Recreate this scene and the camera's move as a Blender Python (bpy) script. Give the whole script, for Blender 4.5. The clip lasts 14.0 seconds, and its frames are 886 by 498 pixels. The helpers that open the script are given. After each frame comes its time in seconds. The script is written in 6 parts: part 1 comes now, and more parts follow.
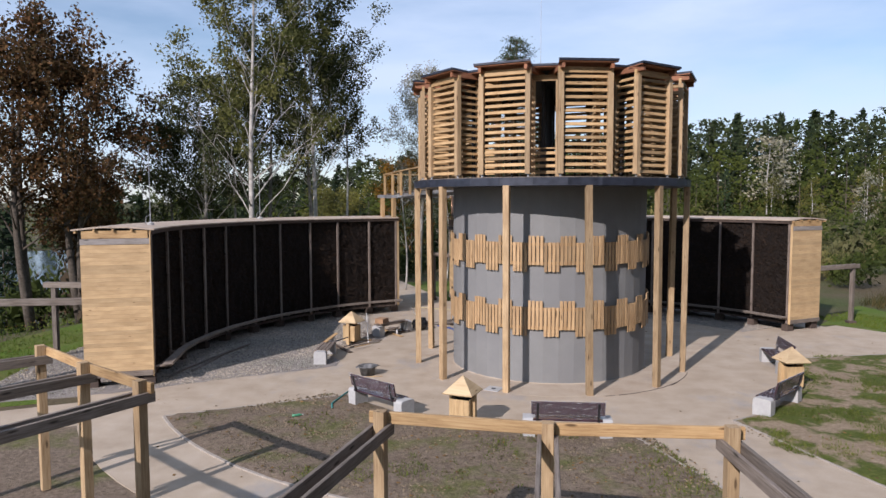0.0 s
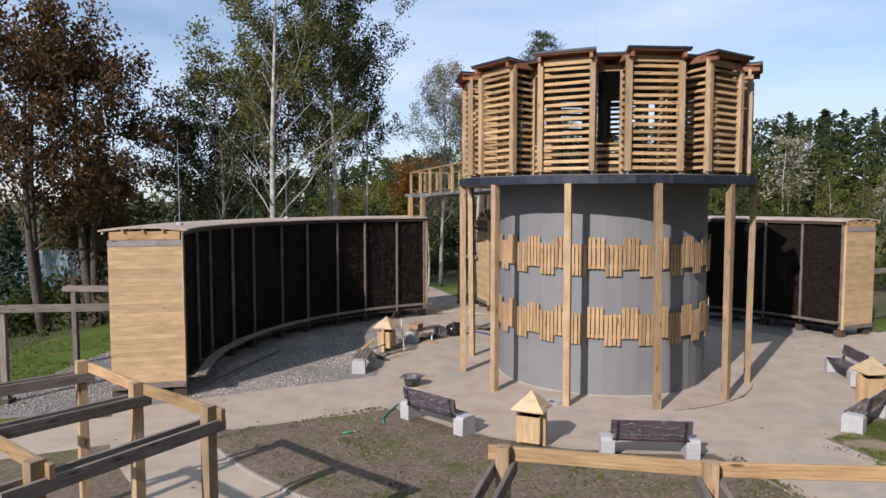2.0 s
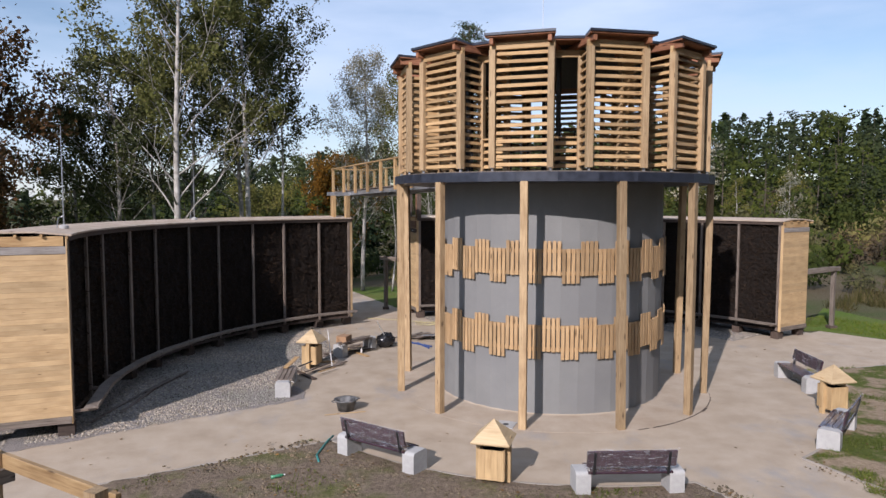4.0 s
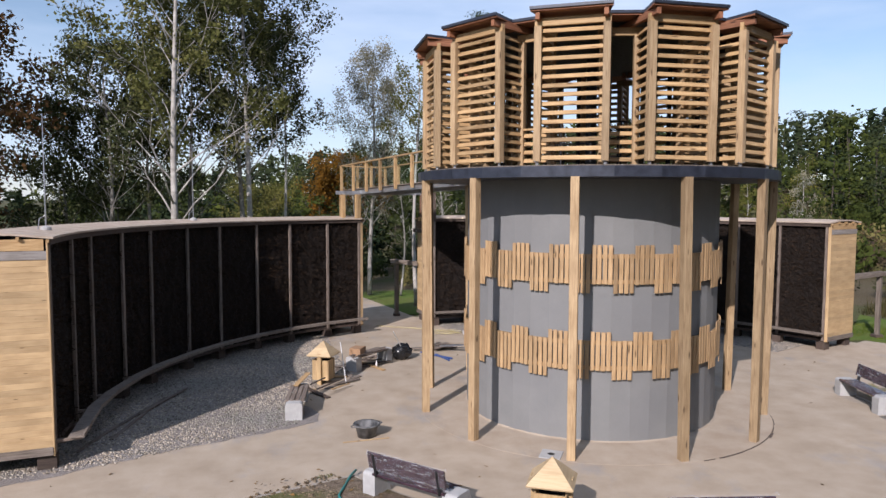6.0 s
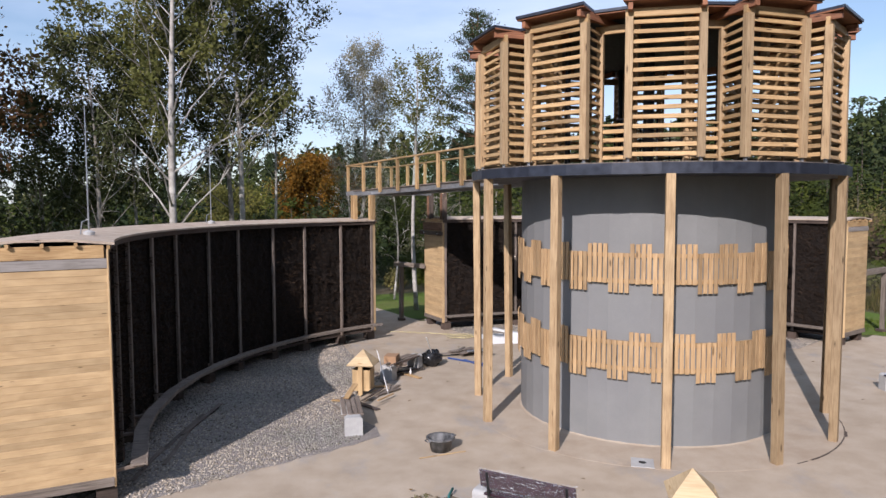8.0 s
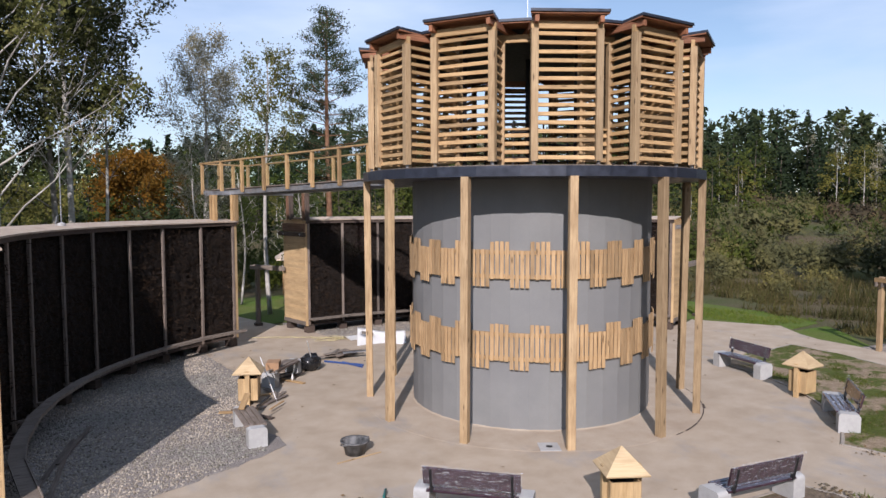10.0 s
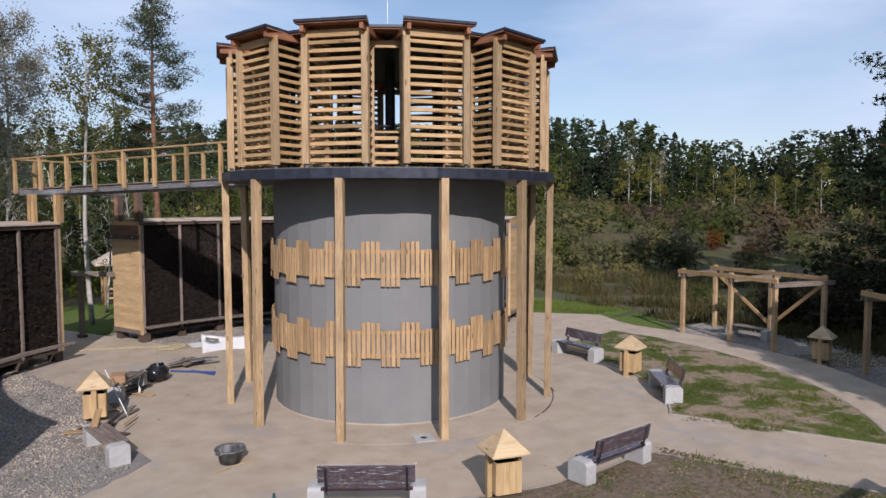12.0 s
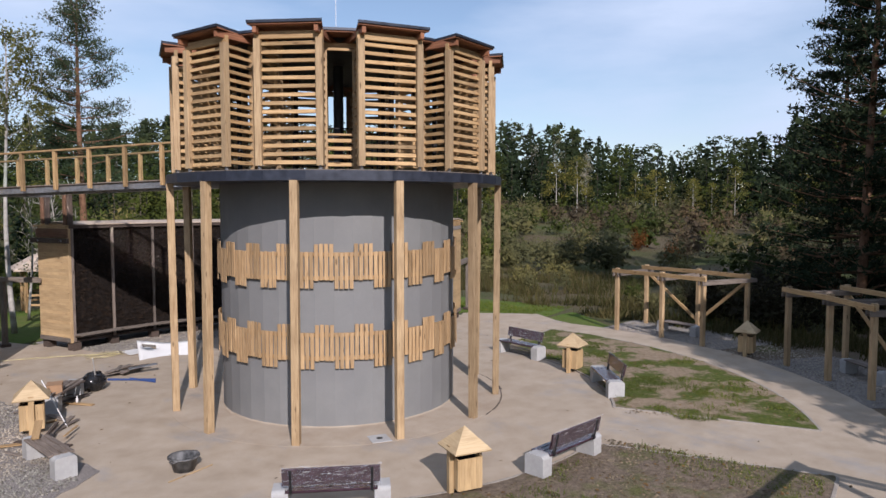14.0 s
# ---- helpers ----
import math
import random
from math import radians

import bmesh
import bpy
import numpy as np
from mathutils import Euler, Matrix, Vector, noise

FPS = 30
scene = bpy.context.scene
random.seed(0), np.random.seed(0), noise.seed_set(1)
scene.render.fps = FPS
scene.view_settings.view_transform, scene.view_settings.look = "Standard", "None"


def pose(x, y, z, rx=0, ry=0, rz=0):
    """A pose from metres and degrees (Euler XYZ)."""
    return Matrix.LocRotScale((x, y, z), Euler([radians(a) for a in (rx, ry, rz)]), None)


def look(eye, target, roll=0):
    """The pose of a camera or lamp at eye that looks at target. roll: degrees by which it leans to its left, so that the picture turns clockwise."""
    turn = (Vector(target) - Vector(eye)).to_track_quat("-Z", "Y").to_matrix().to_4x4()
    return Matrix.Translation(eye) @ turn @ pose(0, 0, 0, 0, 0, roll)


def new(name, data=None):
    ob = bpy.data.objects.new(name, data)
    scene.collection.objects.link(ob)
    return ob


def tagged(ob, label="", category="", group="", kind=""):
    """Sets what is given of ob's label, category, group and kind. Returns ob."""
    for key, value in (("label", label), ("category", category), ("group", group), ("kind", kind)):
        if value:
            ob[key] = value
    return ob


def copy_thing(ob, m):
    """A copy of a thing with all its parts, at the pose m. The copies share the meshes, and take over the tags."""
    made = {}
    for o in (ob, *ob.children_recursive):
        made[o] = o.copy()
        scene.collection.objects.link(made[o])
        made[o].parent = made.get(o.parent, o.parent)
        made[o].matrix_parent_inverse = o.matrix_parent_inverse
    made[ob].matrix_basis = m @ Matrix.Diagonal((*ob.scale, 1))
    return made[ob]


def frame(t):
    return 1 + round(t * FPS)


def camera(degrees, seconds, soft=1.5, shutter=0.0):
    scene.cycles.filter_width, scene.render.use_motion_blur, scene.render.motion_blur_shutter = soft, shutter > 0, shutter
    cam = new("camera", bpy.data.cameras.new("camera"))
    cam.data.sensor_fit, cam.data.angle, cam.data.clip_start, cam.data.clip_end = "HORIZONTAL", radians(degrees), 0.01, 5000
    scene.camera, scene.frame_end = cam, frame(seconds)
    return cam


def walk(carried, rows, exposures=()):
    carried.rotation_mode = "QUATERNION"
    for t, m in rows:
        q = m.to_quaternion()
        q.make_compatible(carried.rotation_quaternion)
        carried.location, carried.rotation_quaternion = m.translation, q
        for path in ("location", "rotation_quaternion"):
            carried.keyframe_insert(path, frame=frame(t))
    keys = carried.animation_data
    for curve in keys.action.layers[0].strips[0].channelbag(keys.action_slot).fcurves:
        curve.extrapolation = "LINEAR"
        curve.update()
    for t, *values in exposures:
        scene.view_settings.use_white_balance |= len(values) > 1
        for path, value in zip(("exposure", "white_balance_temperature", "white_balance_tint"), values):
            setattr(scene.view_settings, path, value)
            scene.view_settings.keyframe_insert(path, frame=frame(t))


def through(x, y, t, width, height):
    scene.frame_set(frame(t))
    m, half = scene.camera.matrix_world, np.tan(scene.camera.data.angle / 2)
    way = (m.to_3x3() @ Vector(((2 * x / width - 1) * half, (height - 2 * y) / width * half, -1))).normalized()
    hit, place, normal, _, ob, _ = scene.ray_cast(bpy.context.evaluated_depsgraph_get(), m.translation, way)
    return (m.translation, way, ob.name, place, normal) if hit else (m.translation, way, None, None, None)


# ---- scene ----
cam = camera(65.6, 14.0)
PATH = [
    (0, (0.655, -0.541, 5.036), (0.585, 1.453, 4.898), -0.1),
    (0.5, (0.187, -0.381, 5.037), (0.12, 1.613, 4.897), -0.0),
    (1, (-0.223, -0.108, 5.052), (-0.287, 1.886, 4.911), 0.0),
    (1.5, (-0.543, 0.241, 5.05), (-0.608, 2.235, 4.908), 0.1),
    (2, (-0.818, 0.687, 5.022), (-0.881, 2.681, 4.883), 0.0),
    (2.5, (-1.033, 1.156, 5.019), (-0.998, 3.151, 4.879), 0.1),
    (3, (-1.225, 1.67, 5.035), (-1.082, 3.659, 4.893), 0.2),
    (3.2, (-1.3, 1.886, 5.045), (-1.13, 3.874, 4.902), 0.2),
    (5.5, (-1.871, 4.323, 4.99), (-1.665, 6.307, 4.85), 0.1),
    (6, (-2.129, 4.756, 4.982), (-1.922, 6.74, 4.842), 0.2),
    (6.5, (-2.716, 5.127, 4.998), (-2.501, 7.111, 4.856), 0.2),
    (7, (-3.415, 5.486, 4.941), (-3.197, 7.469, 4.803), 0.1),
    (9.3, (-5.998, 6.249, 4.929), (-5.269, 8.106, 4.794), -0.2),
    (9.5, (-6.16, 6.324, 4.927), (-5.386, 8.163, 4.792), -0.2),
    (10, (-6.553, 6.458, 4.925), (-5.669, 8.247, 4.791), -0.1),
    (10.5, (-6.89, 6.576, 4.918), (-5.898, 8.308, 4.784), -0.1),
    (11, (-7.19, 6.674, 4.915), (-6.087, 8.337, 4.782), -0.0),
    (11.5, (-7.469, 6.748, 4.921), (-6.25, 8.328, 4.789), -0.0),
    (12, (-7.692, 6.799, 4.934), (-6.371, 8.295, 4.801), 0.0),
    (12.5, (-7.865, 6.842, 4.953), (-6.461, 8.26, 4.819), 0.1),
    (13, (-8.013, 6.86, 4.964), (-6.543, 8.21, 4.83), 0.1),
    (13.5, (-8.124, 6.938, 4.948), (-6.653, 8.287, 4.815), 0.0),
    (14, (-8.238, 7.037, 4.939), (-6.767, 8.386, 4.812), 0.0),
]

SKY, SUN, CLOUD = 0.104, 5.0, (6.45, 7.3, 8.6)
# The clip's camera darkens a little as the bright plaza fills its view.
EXPOSURES = [(0, 0.16, 6230, 20), (3, 0.15, 6230, 20), (5.5, 0.16, 6230, 20), (7, 0.26, 6230, 20), (9.5, 0.22, 6230, 20), (12, -0.02, 6230, 20), (14, 0.04, 6230, 20)]
walk(cam, [(t, look(eye, target, roll)) for t, eye, target, roll in PATH], exposures=EXPOSURES)

# ---- plan: everything is laid out round the tower's axis ----
CX, CY = 3.2, 21.2
UP = Vector((0, 0, 1))


def P(r, a, z=0.0, centre=(CX, CY)):
    return Vector((centre[0] + r * math.cos(radians(a)), centre[1] + r * math.sin(radians(a)), z))


# ---- sky and sun ----
SUN_AZ, SUN_EL = 238.5, 31.0
world = bpy.data.worlds.new("sky")
scene.world = world
world.use_nodes = True
wn, wl = world.node_tree.nodes, world.node_tree.links
wn.clear()
w_out, w_bg, w_sky = wn.new("ShaderNodeOutputWorld"), wn.new("ShaderNodeBackground"), wn.new("ShaderNodeTexSky")
w_sky.sky_type, w_sky.sun_disc = "NISHITA", False
w_sky.sun_elevation, w_sky.sun_rotation = radians(SUN_EL), radians(90 - SUN_AZ)
w_sky.air_density, w_sky.dust_density, w_sky.ozone_density = 1.1, 0.25, 1.3
w_tc, w_map = wn.new("ShaderNodeTexCoord"), wn.new("ShaderNodeMapping")
w_map.inputs["Scale"].default_value = (1.3, 1.3, 5.0)
w_noise, w_ramp, w_mix = wn.new("ShaderNodeTexNoise"), wn.new("ShaderNodeValToRGB"), wn.new("ShaderNodeMix")
w_noise.inputs["Scale"].default_value, w_noise.inputs["Detail"].default_value = 1.6, 7
w_noise.inputs["Roughness"].default_value = 0.52
w_ramp.color_ramp.elements[0].position, w_ramp.color_ramp.elements[0].color = 0.34, (0.12, 0.12, 0.12, 1)
w_ramp.color_ramp.elements[1].position, w_ramp.color_ramp.elements[1].color = 0.64, (0.92, 0.92, 0.92, 1)
w_mix.data_type = "RGBA"
w_mix.inputs[7].default_value = (*CLOUD, 1)
wl.new(w_tc.outputs["Generated"], w_map.inputs["Vector"])
wl.new(w_map.outputs[0], w_noise.inputs["Vector"])
wl.new(w_noise.outputs[0], w_ramp.inputs[0])
wl.new(w_ramp.outputs[0], w_mix.inputs[0])
wl.new(w_sky.outputs[0], w_mix.inputs[6])
w_tint = wn.new("ShaderNodeMix")
w_tint.data_type, w_tint.blend_type = "RGBA", "MULTIPLY"
w_tint.inputs[0].default_value, w_tint.inputs[7].default_value = 1.0, (0.93, 1.0, 1.03, 1)
wl.new(w_mix.outputs[2], w_tint.inputs[6])
wl.new(w_tint.outputs[2], w_bg.inputs[0])
w_bg.inputs[1].default_value = SKY
wl.new(w_bg.outputs[0], w_out.inputs[0])

sun_data = bpy.data.lights.new("sun", "SUN")
sun_data.energy, sun_data.angle, sun_data.color = SUN, radians(0.55), (1.0, 0.94, 0.86)
sun_lamp = new("sun", sun_data)
sun_way = Vector((math.cos(radians(SUN_AZ)) * math.cos(radians(SUN_EL)), math.sin(radians(SUN_AZ)) * math.cos(radians(SUN_EL)), math.sin(radians(SUN_EL))))
sun_lamp.matrix_world = look(Vector((0, 0, 40)) + sun_way, (0, 0, 40))


# ---- materials ----
def material(name):
    m = bpy.data.materials.new(name)
    m.use_nodes = True
    nt = m.node_tree
    return m, nt, nt.nodes["Principled BSDF"]


def node(nt, kind, **values):
    n = nt.nodes.new("ShaderNode" + kind)
    for key, value in values.items():
        n.inputs[key.replace("_", " ")].default_value = value
    return n


def ramp(nt, source, stops):
    r = nt.nodes.new("ShaderNodeValToRGB")
    while len(r.color_ramp.elements) < len(stops):
        r.color_ramp.elements.new(0.5)
    for e, (at, c) in zip(r.color_ramp.elements, stops):
        e.position, e.color = at, (*c, 1)
    nt.links.new(source, r.inputs[0])
    return r.outputs[0]


def blend(nt, fac, a, b, how="MIX"):
    x = nt.nodes.new("ShaderNodeMix")
    x.data_type, x.blend_type = "RGBA", how
    for value, at in ((fac, 0), (a, 6), (b, 7)):
        if isinstance(value, (int, float)):
            x.inputs[at].default_value = value
        elif isinstance(value, tuple):
            x.inputs[at].default_value = (*value, 1)
        else:
            nt.links.new(value, x.inputs[at])
    return x.outputs[2]


def coords(nt, scale=(1, 1, 1), which="Object"):
    tc, mp = nt.nodes.new("ShaderNodeTexCoord"), nt.nodes.new("ShaderNodeMapping")
    mp.inputs["Scale"].default_value = scale
    nt.links.new(tc.outputs[which], mp.inputs["Vector"])
    return mp.outputs[0]


def noise_of(nt, vec, scale, detail=4.0, rough=0.55):
    n = node(nt, "TexNoise", Scale=scale, Detail=detail, Roughness=rough)
    nt.links.new(vec, n.inputs["Vector"])
    return n.outputs[0]


def bump(nt, bsdf, height, strength, distance=0.02):
    b = node(nt, "Bump", Strength=strength, Distance=distance)
    nt.links.new(height, b.inputs["Height"])
    nt.links.new(b.outputs[0], bsdf.inputs["Normal"])


def wood_material(name, pale, mid, dark, rough=0.62, spread=0.35, knots_to=0.16):
    """Sawn softwood, grain along the piece's own x; each piece has a shade of its own."""
    m, nt, p = material(name)
    info = nt.nodes.new("ShaderNodeObjectInfo")
    tc = nt.nodes.new("ShaderNodeTexCoord")
    add = nt.nodes.new("ShaderNodeVectorMath")
    sc = nt.nodes.new("ShaderNodeVectorMath")
    sc.operation = "SCALE"
    comb = nt.nodes.new("ShaderNodeCombineXYZ")
    for k in range(3):
        nt.links.new(info.outputs["Random"], comb.inputs[k])
    nt.links.new(comb.outputs[0], sc.inputs[0])
    sc.inputs["Scale"].default_value = 37.0
    nt.links.new(tc.outputs["Object"], add.inputs[0])
    nt.links.new(sc.outputs[0], add.inputs[1])
    mp = nt.nodes.new("ShaderNodeMapping")
    mp.inputs["Scale"].default_value = (1.3, 22, 22)
    nt.links.new(add.outputs[0], mp.inputs["Vector"])
    mp2 = nt.nodes.new("ShaderNodeMapping")
    mp2.inputs["Scale"].default_value = (0.8, 1.6, 1.6)
    nt.links.new(add.outputs[0], mp2.inputs["Vector"])
    grain = noise_of(nt, mp.outputs[0], 2.0, 5, 0.6)
    patch = noise_of(nt, mp2.outputs[0], 2.2, 3)
    base = ramp(nt, grain, [(0.28, dark), (0.5, mid), (0.72, pale)])
    knots = nt.nodes.new("ShaderNodeTexVoronoi")
    mp3 = nt.nodes.new("ShaderNodeMapping")
    mp3.inputs["Scale"].default_value = (1.7, 7, 7)
    nt.links.new(add.outputs[0], mp3.inputs["Vector"])
    nt.links.new(mp3.outputs[0], knots.inputs["Vector"])
    knots.inputs["Scale"].default_value = 1.0
    knot = ramp(nt, knots.outputs["Distance"], [(knots_to * 0.44, (1, 1, 1)), (knots_to, (0, 0, 0))])
    base = blend(nt, knot, base, tuple(c * 0.45 for c in dark))
    tone = ramp(nt, info.outputs["Random"], [(0.0, (1 - spread,) * 3), (0.5, (1.0, 0.98, 0.96)), (1.0, (1.12, 1.1, 1.08))])
    base = blend(nt, 1.0, base, tone, "MULTIPLY")
    wet = ramp(nt, patch, [(0.35, (0.8, 0.78, 0.76)), (0.6, (1, 1, 1))])
    base = blend(nt, 1.0, base, wet, "MULTIPLY")
    nt.links.new(base, p.inputs["Base Color"])
    p.inputs["Roughness"].default_value = rough
    p.inputs["Specular IOR Level"].default_value = 0.3
    bump(nt, p, grain, 0.35, 0.004)
    return m


def speckled(name, colours, scale, big=0.4, rough=0.9, strength=0.4, distance=0.01, which="Object", stain=None, fine=60.0, grain=0.35):
    """A mineral or painted surface: stains, blotches and grain."""
    m, nt, p = material(name)
    v = coords(nt, (1, 1, 1), which)
    a, b, c = noise_of(nt, v, big, 5, 0.6), noise_of(nt, v, scale, 5, 0.65), noise_of(nt, v, fine, 3, 0.6)
    base = ramp(nt, b, [(0.3, colours[0]), (0.5, colours[1]), (0.7, colours[2])])
    base = blend(nt, ramp(nt, a, [(0.42, (0, 0, 0)), (0.62, (0.55, 0.55, 0.55))]), base, stain or tuple(x * 0.8 for x in colours[1]))
    base = blend(nt, grain, base, ramp(nt, c, [(0.3, (0.55, 0.55, 0.55)), (0.7, (1.3, 1.3, 1.3))]), "MULTIPLY")
    nt.links.new(base, p.inputs["Base Color"])
    p.inputs["Roughness"].default_value = rough
    p.inputs["Specular IOR Level"].default_value = 0.25
    bump(nt, p, c if fine > scale else b, strength, distance)
    return m


def leaf_material(name, colours, through=0.3, soft=0.0):
    """Leaves: each has its own shade, and a part of the light goes through."""
    m, nt, p = material(name)
    geo = nt.nodes.new("ShaderNodeNewGeometry")
    base = ramp(nt, geo.outputs["Random Per Island"], [(k / max(1, len(colours) - 1), c) for k, c in enumerate(colours)])
    if soft:
        # whole crowns differ: some bluish and dark, some yellowish
        big = noise_of(nt, coords(nt, (1, 1, 0.35)), 0.17, 2)
        base = blend(nt, 1.0, base, ramp(nt, big, [(0.32, (0.5, 0.58, 0.66)), (0.5, (0.95, 0.97, 0.95)), (0.68, (1.5, 1.4, 1.1))]), "MULTIPLY")
    else:
        big = noise_of(nt, coords(nt), 0.35, 2)
        base = blend(nt, 1.0, base, ramp(nt, big, [(0.35, (0.7, 0.75, 0.7)), (0.65, (1.2, 1.15, 1.0))]), "MULTIPLY")
    nt.links.new(base, p.inputs["Base Color"])
    p.inputs["Roughness"].default_value = 0.7
    p.inputs["Specular IOR Level"].default_value = 0.06
    tr, mx = nt.nodes.new("ShaderNodeBsdfTranslucent"), nt.nodes.new("ShaderNodeMixShader")
    if soft:
        # far crowns: leaves lie mostly face up, so their facets differ less
        vm = nt.nodes.new("ShaderNodeMix")
        vm.data_type = "VECTOR"
        vm.inputs["Factor"].default_value = soft
        nt.links.new(geo.outputs["Normal"], vm.inputs[4])
        vm.inputs[5].default_value = (0, 0, 1)
        nt.links.new(vm.outputs[1], p.inputs["Normal"])
    nt.links.new(base, tr.inputs["Color"])
    mx.inputs[0].default_value = through
    nt.links.new(p.outputs[0], mx.inputs[1])
    nt.links.new(tr.outputs[0], mx.inputs[2])
    nt.links.new(mx.outputs[0], nt.nodes["Material Output"].inputs["Surface"])
    return m


def plain(name, colour, rough=0.5, metal=0.0, grain=25.0, vary=0.25):
    m, nt, p = material(name)
    n = noise_of(nt, coords(nt), grain, 4)
    nt.links.new(ramp(nt, n, [(0.3, tuple(c * (1 - vary) for c in colour)), (0.7, tuple(min(1, c * (1 + vary)) for c in colour))]), p.inputs["Base Color"])
    nt.links.new(ramp(nt, n, [(0.3, (rough * 0.8,) * 3), (0.7, (min(1, rough * 1.2),) * 3)]), p.inputs["Roughness"])
    p.inputs["Metallic"].default_value = metal
    bump(nt, p, n, 0.12, 0.004)
    return m


LARCH = wood_material("larch", (0.5, 0.352, 0.186), (0.41, 0.276, 0.138), (0.272, 0.162, 0.076))
POST = wood_material("post_wood", (0.475, 0.353, 0.212), (0.395, 0.286, 0.166), (0.27, 0.178, 0.098), 0.7, 0.3)
SLAT = wood_material("slat_wood", (0.485, 0.342, 0.195), (0.42, 0.285, 0.155), (0.315, 0.202, 0.102), 0.6, 0.3)
CLAD = wood_material("cladding_wood", (0.5, 0.365, 0.212), (0.465, 0.334, 0.186), (0.415, 0.287, 0.155), 0.6, 0.12, 0.09)
WEATHERED = wood_material("weathered_wood", (0.26, 0.225, 0.195), (0.19, 0.162, 0.138), (0.1, 0.082, 0.068), 0.8, 0.3)
RIB = wood_material("rib_wood", (0.25, 0.212, 0.185), (0.185, 0.153, 0.13), (0.11, 0.088, 0.073), 0.8, 0.3)
PALEGREY = wood_material("pale_grey_board", (0.36, 0.335, 0.315), (0.3, 0.277, 0.258), (0.22, 0.2, 0.184), 0.8, 0.15)
STAINED = wood_material("stained_timber", (0.2, 0.115, 0.075), (0.15, 0.083, 0.052), (0.085, 0.047, 0.03), 0.75, 0.25)
SOFFIT = wood_material("soffit_wood", (0.33, 0.155, 0.085), (0.26, 0.115, 0.062), (0.16, 0.07, 0.038), 0.7, 0.2)
ROOFBOARD = wood_material("roof_board", (0.52, 0.44, 0.36), (0.44, 0.365, 0.295), (0.32, 0.26, 0.205), 0.8, 0.2)
BINWOOD = wood_material("bin_wood", (0.5, 0.365, 0.205), (0.455, 0.325, 0.175), (0.38, 0.265, 0.135), 0.6, 0.18, 0.07)
BINROOF = wood_material("bin_roof_wood", (0.54, 0.425, 0.27), (0.495, 0.38, 0.23), (0.42, 0.31, 0.175), 0.65, 0.1, 0.03)
BENCHWOOD = plain("wrapped_bench_wood", (0.04, 0.022, 0.03), 0.12, 0.0, 9.0, 0.4)
DARKWOOD = wood_material("dark_timber", (0.11, 0.085, 0.07), (0.08, 0.06, 0.05), (0.045, 0.035, 0.03), 0.8, 0.2)
PAINT = speckled("grey_render", ((0.172, 0.176, 0.174), (0.186, 0.189, 0.186), (0.2, 0.203, 0.2)), 1.6, 0.6, 0.7, 0.1, 0.003, stain=(0.16, 0.162, 0.166), fine=45, grain=0.08)
FASCIA = plain("dark_sheet_metal", (0.03, 0.035, 0.05), 0.42, 0.3, 6.0, 0.3)
STEEL = plain("galvanised_steel", (0.42, 0.43, 0.45), 0.4, 0.8, 12.0, 0.2)
BLACKSTEEL = plain("black_steel", (0.02, 0.02, 0.022), 0.5, 0.2, 12.0, 0.3)
CONCRETE = speckled("cast_concrete", ((0.34, 0.34, 0.335), (0.38, 0.38, 0.375), (0.42, 0.42, 0.41)), 9.0, 1.5, 0.85, 0.2, 0.004, fine=70, grain=0.12)


def paving_material(name, dark, mid, pale, damp, wet):
    """Trowelled sandy cement: broad blotches, pale dust, blue-grey damp smears and fine grain."""
    m, nt, p = material(name)
    v = coords(nt)
    b, c = noise_of(nt, v, 1.4, 6, 0.6), noise_of(nt, v, 55, 3, 0.6)
    smear, dust = noise_of(nt, coords(nt, (1.0, 0.6, 1.0)), 0.55, 7, 0.68), noise_of(nt, coords(nt, (0.7, 1.1, 1.0)), 0.8, 6, 0.62)
    base = ramp(nt, b, [(0.3, dark), (0.5, mid), (0.7, pale)])
    base = blend(nt, ramp(nt, dust, [(0.54, (0, 0, 0)), (0.7, (0.4, 0.4, 0.4))]), base, tuple(x * 1.1 for x in pale))
    base = blend(nt, ramp(nt, smear, [(wet, (0, 0, 0)), (wet + 0.12, (0.6, 0.6, 0.6))]), base, damp)
    base = blend(nt, 0.22, base, ramp(nt, c, [(0.3, (0.55, 0.55, 0.55)), (0.7, (1.3, 1.3, 1.3))]), "MULTIPLY")
    nt.links.new(base, p.inputs["Base Color"])
    p.inputs["Roughness"].default_value, p.inputs["Specular IOR Level"].default_value = 0.9, 0.25
    bump(nt, p, b, 0.3, 0.015)
    return m


PAVING = paving_material("pale_paving", (0.315, 0.255, 0.19), (0.368, 0.303, 0.23), (0.41, 0.343, 0.268), (0.262, 0.262, 0.262), 0.55)
APRON = paving_material("sandy_apron", (0.325, 0.257, 0.192), (0.375, 0.31, 0.24), (0.42, 0.354, 0.28), (0.23, 0.225, 0.22), 0.57)
KERB = speckled("kerb_concrete", ((0.25, 0.225, 0.195), (0.31, 0.275, 0.235), (0.36, 0.32, 0.275)), 8.0, 1.0, 0.9, 0.3, 0.004)
# The bed's darker tones also carry the shadows between the loose stones.
GRAVEL = speckled("gravel_bed", ((0.14, 0.126, 0.116), (0.25, 0.226, 0.209), (0.385, 0.35, 0.325)), 34.0, 0.5, 0.95, 0.7, 0.02, fine=120)
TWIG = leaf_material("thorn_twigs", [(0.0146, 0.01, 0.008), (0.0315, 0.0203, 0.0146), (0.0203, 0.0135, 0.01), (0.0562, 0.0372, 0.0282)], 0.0)
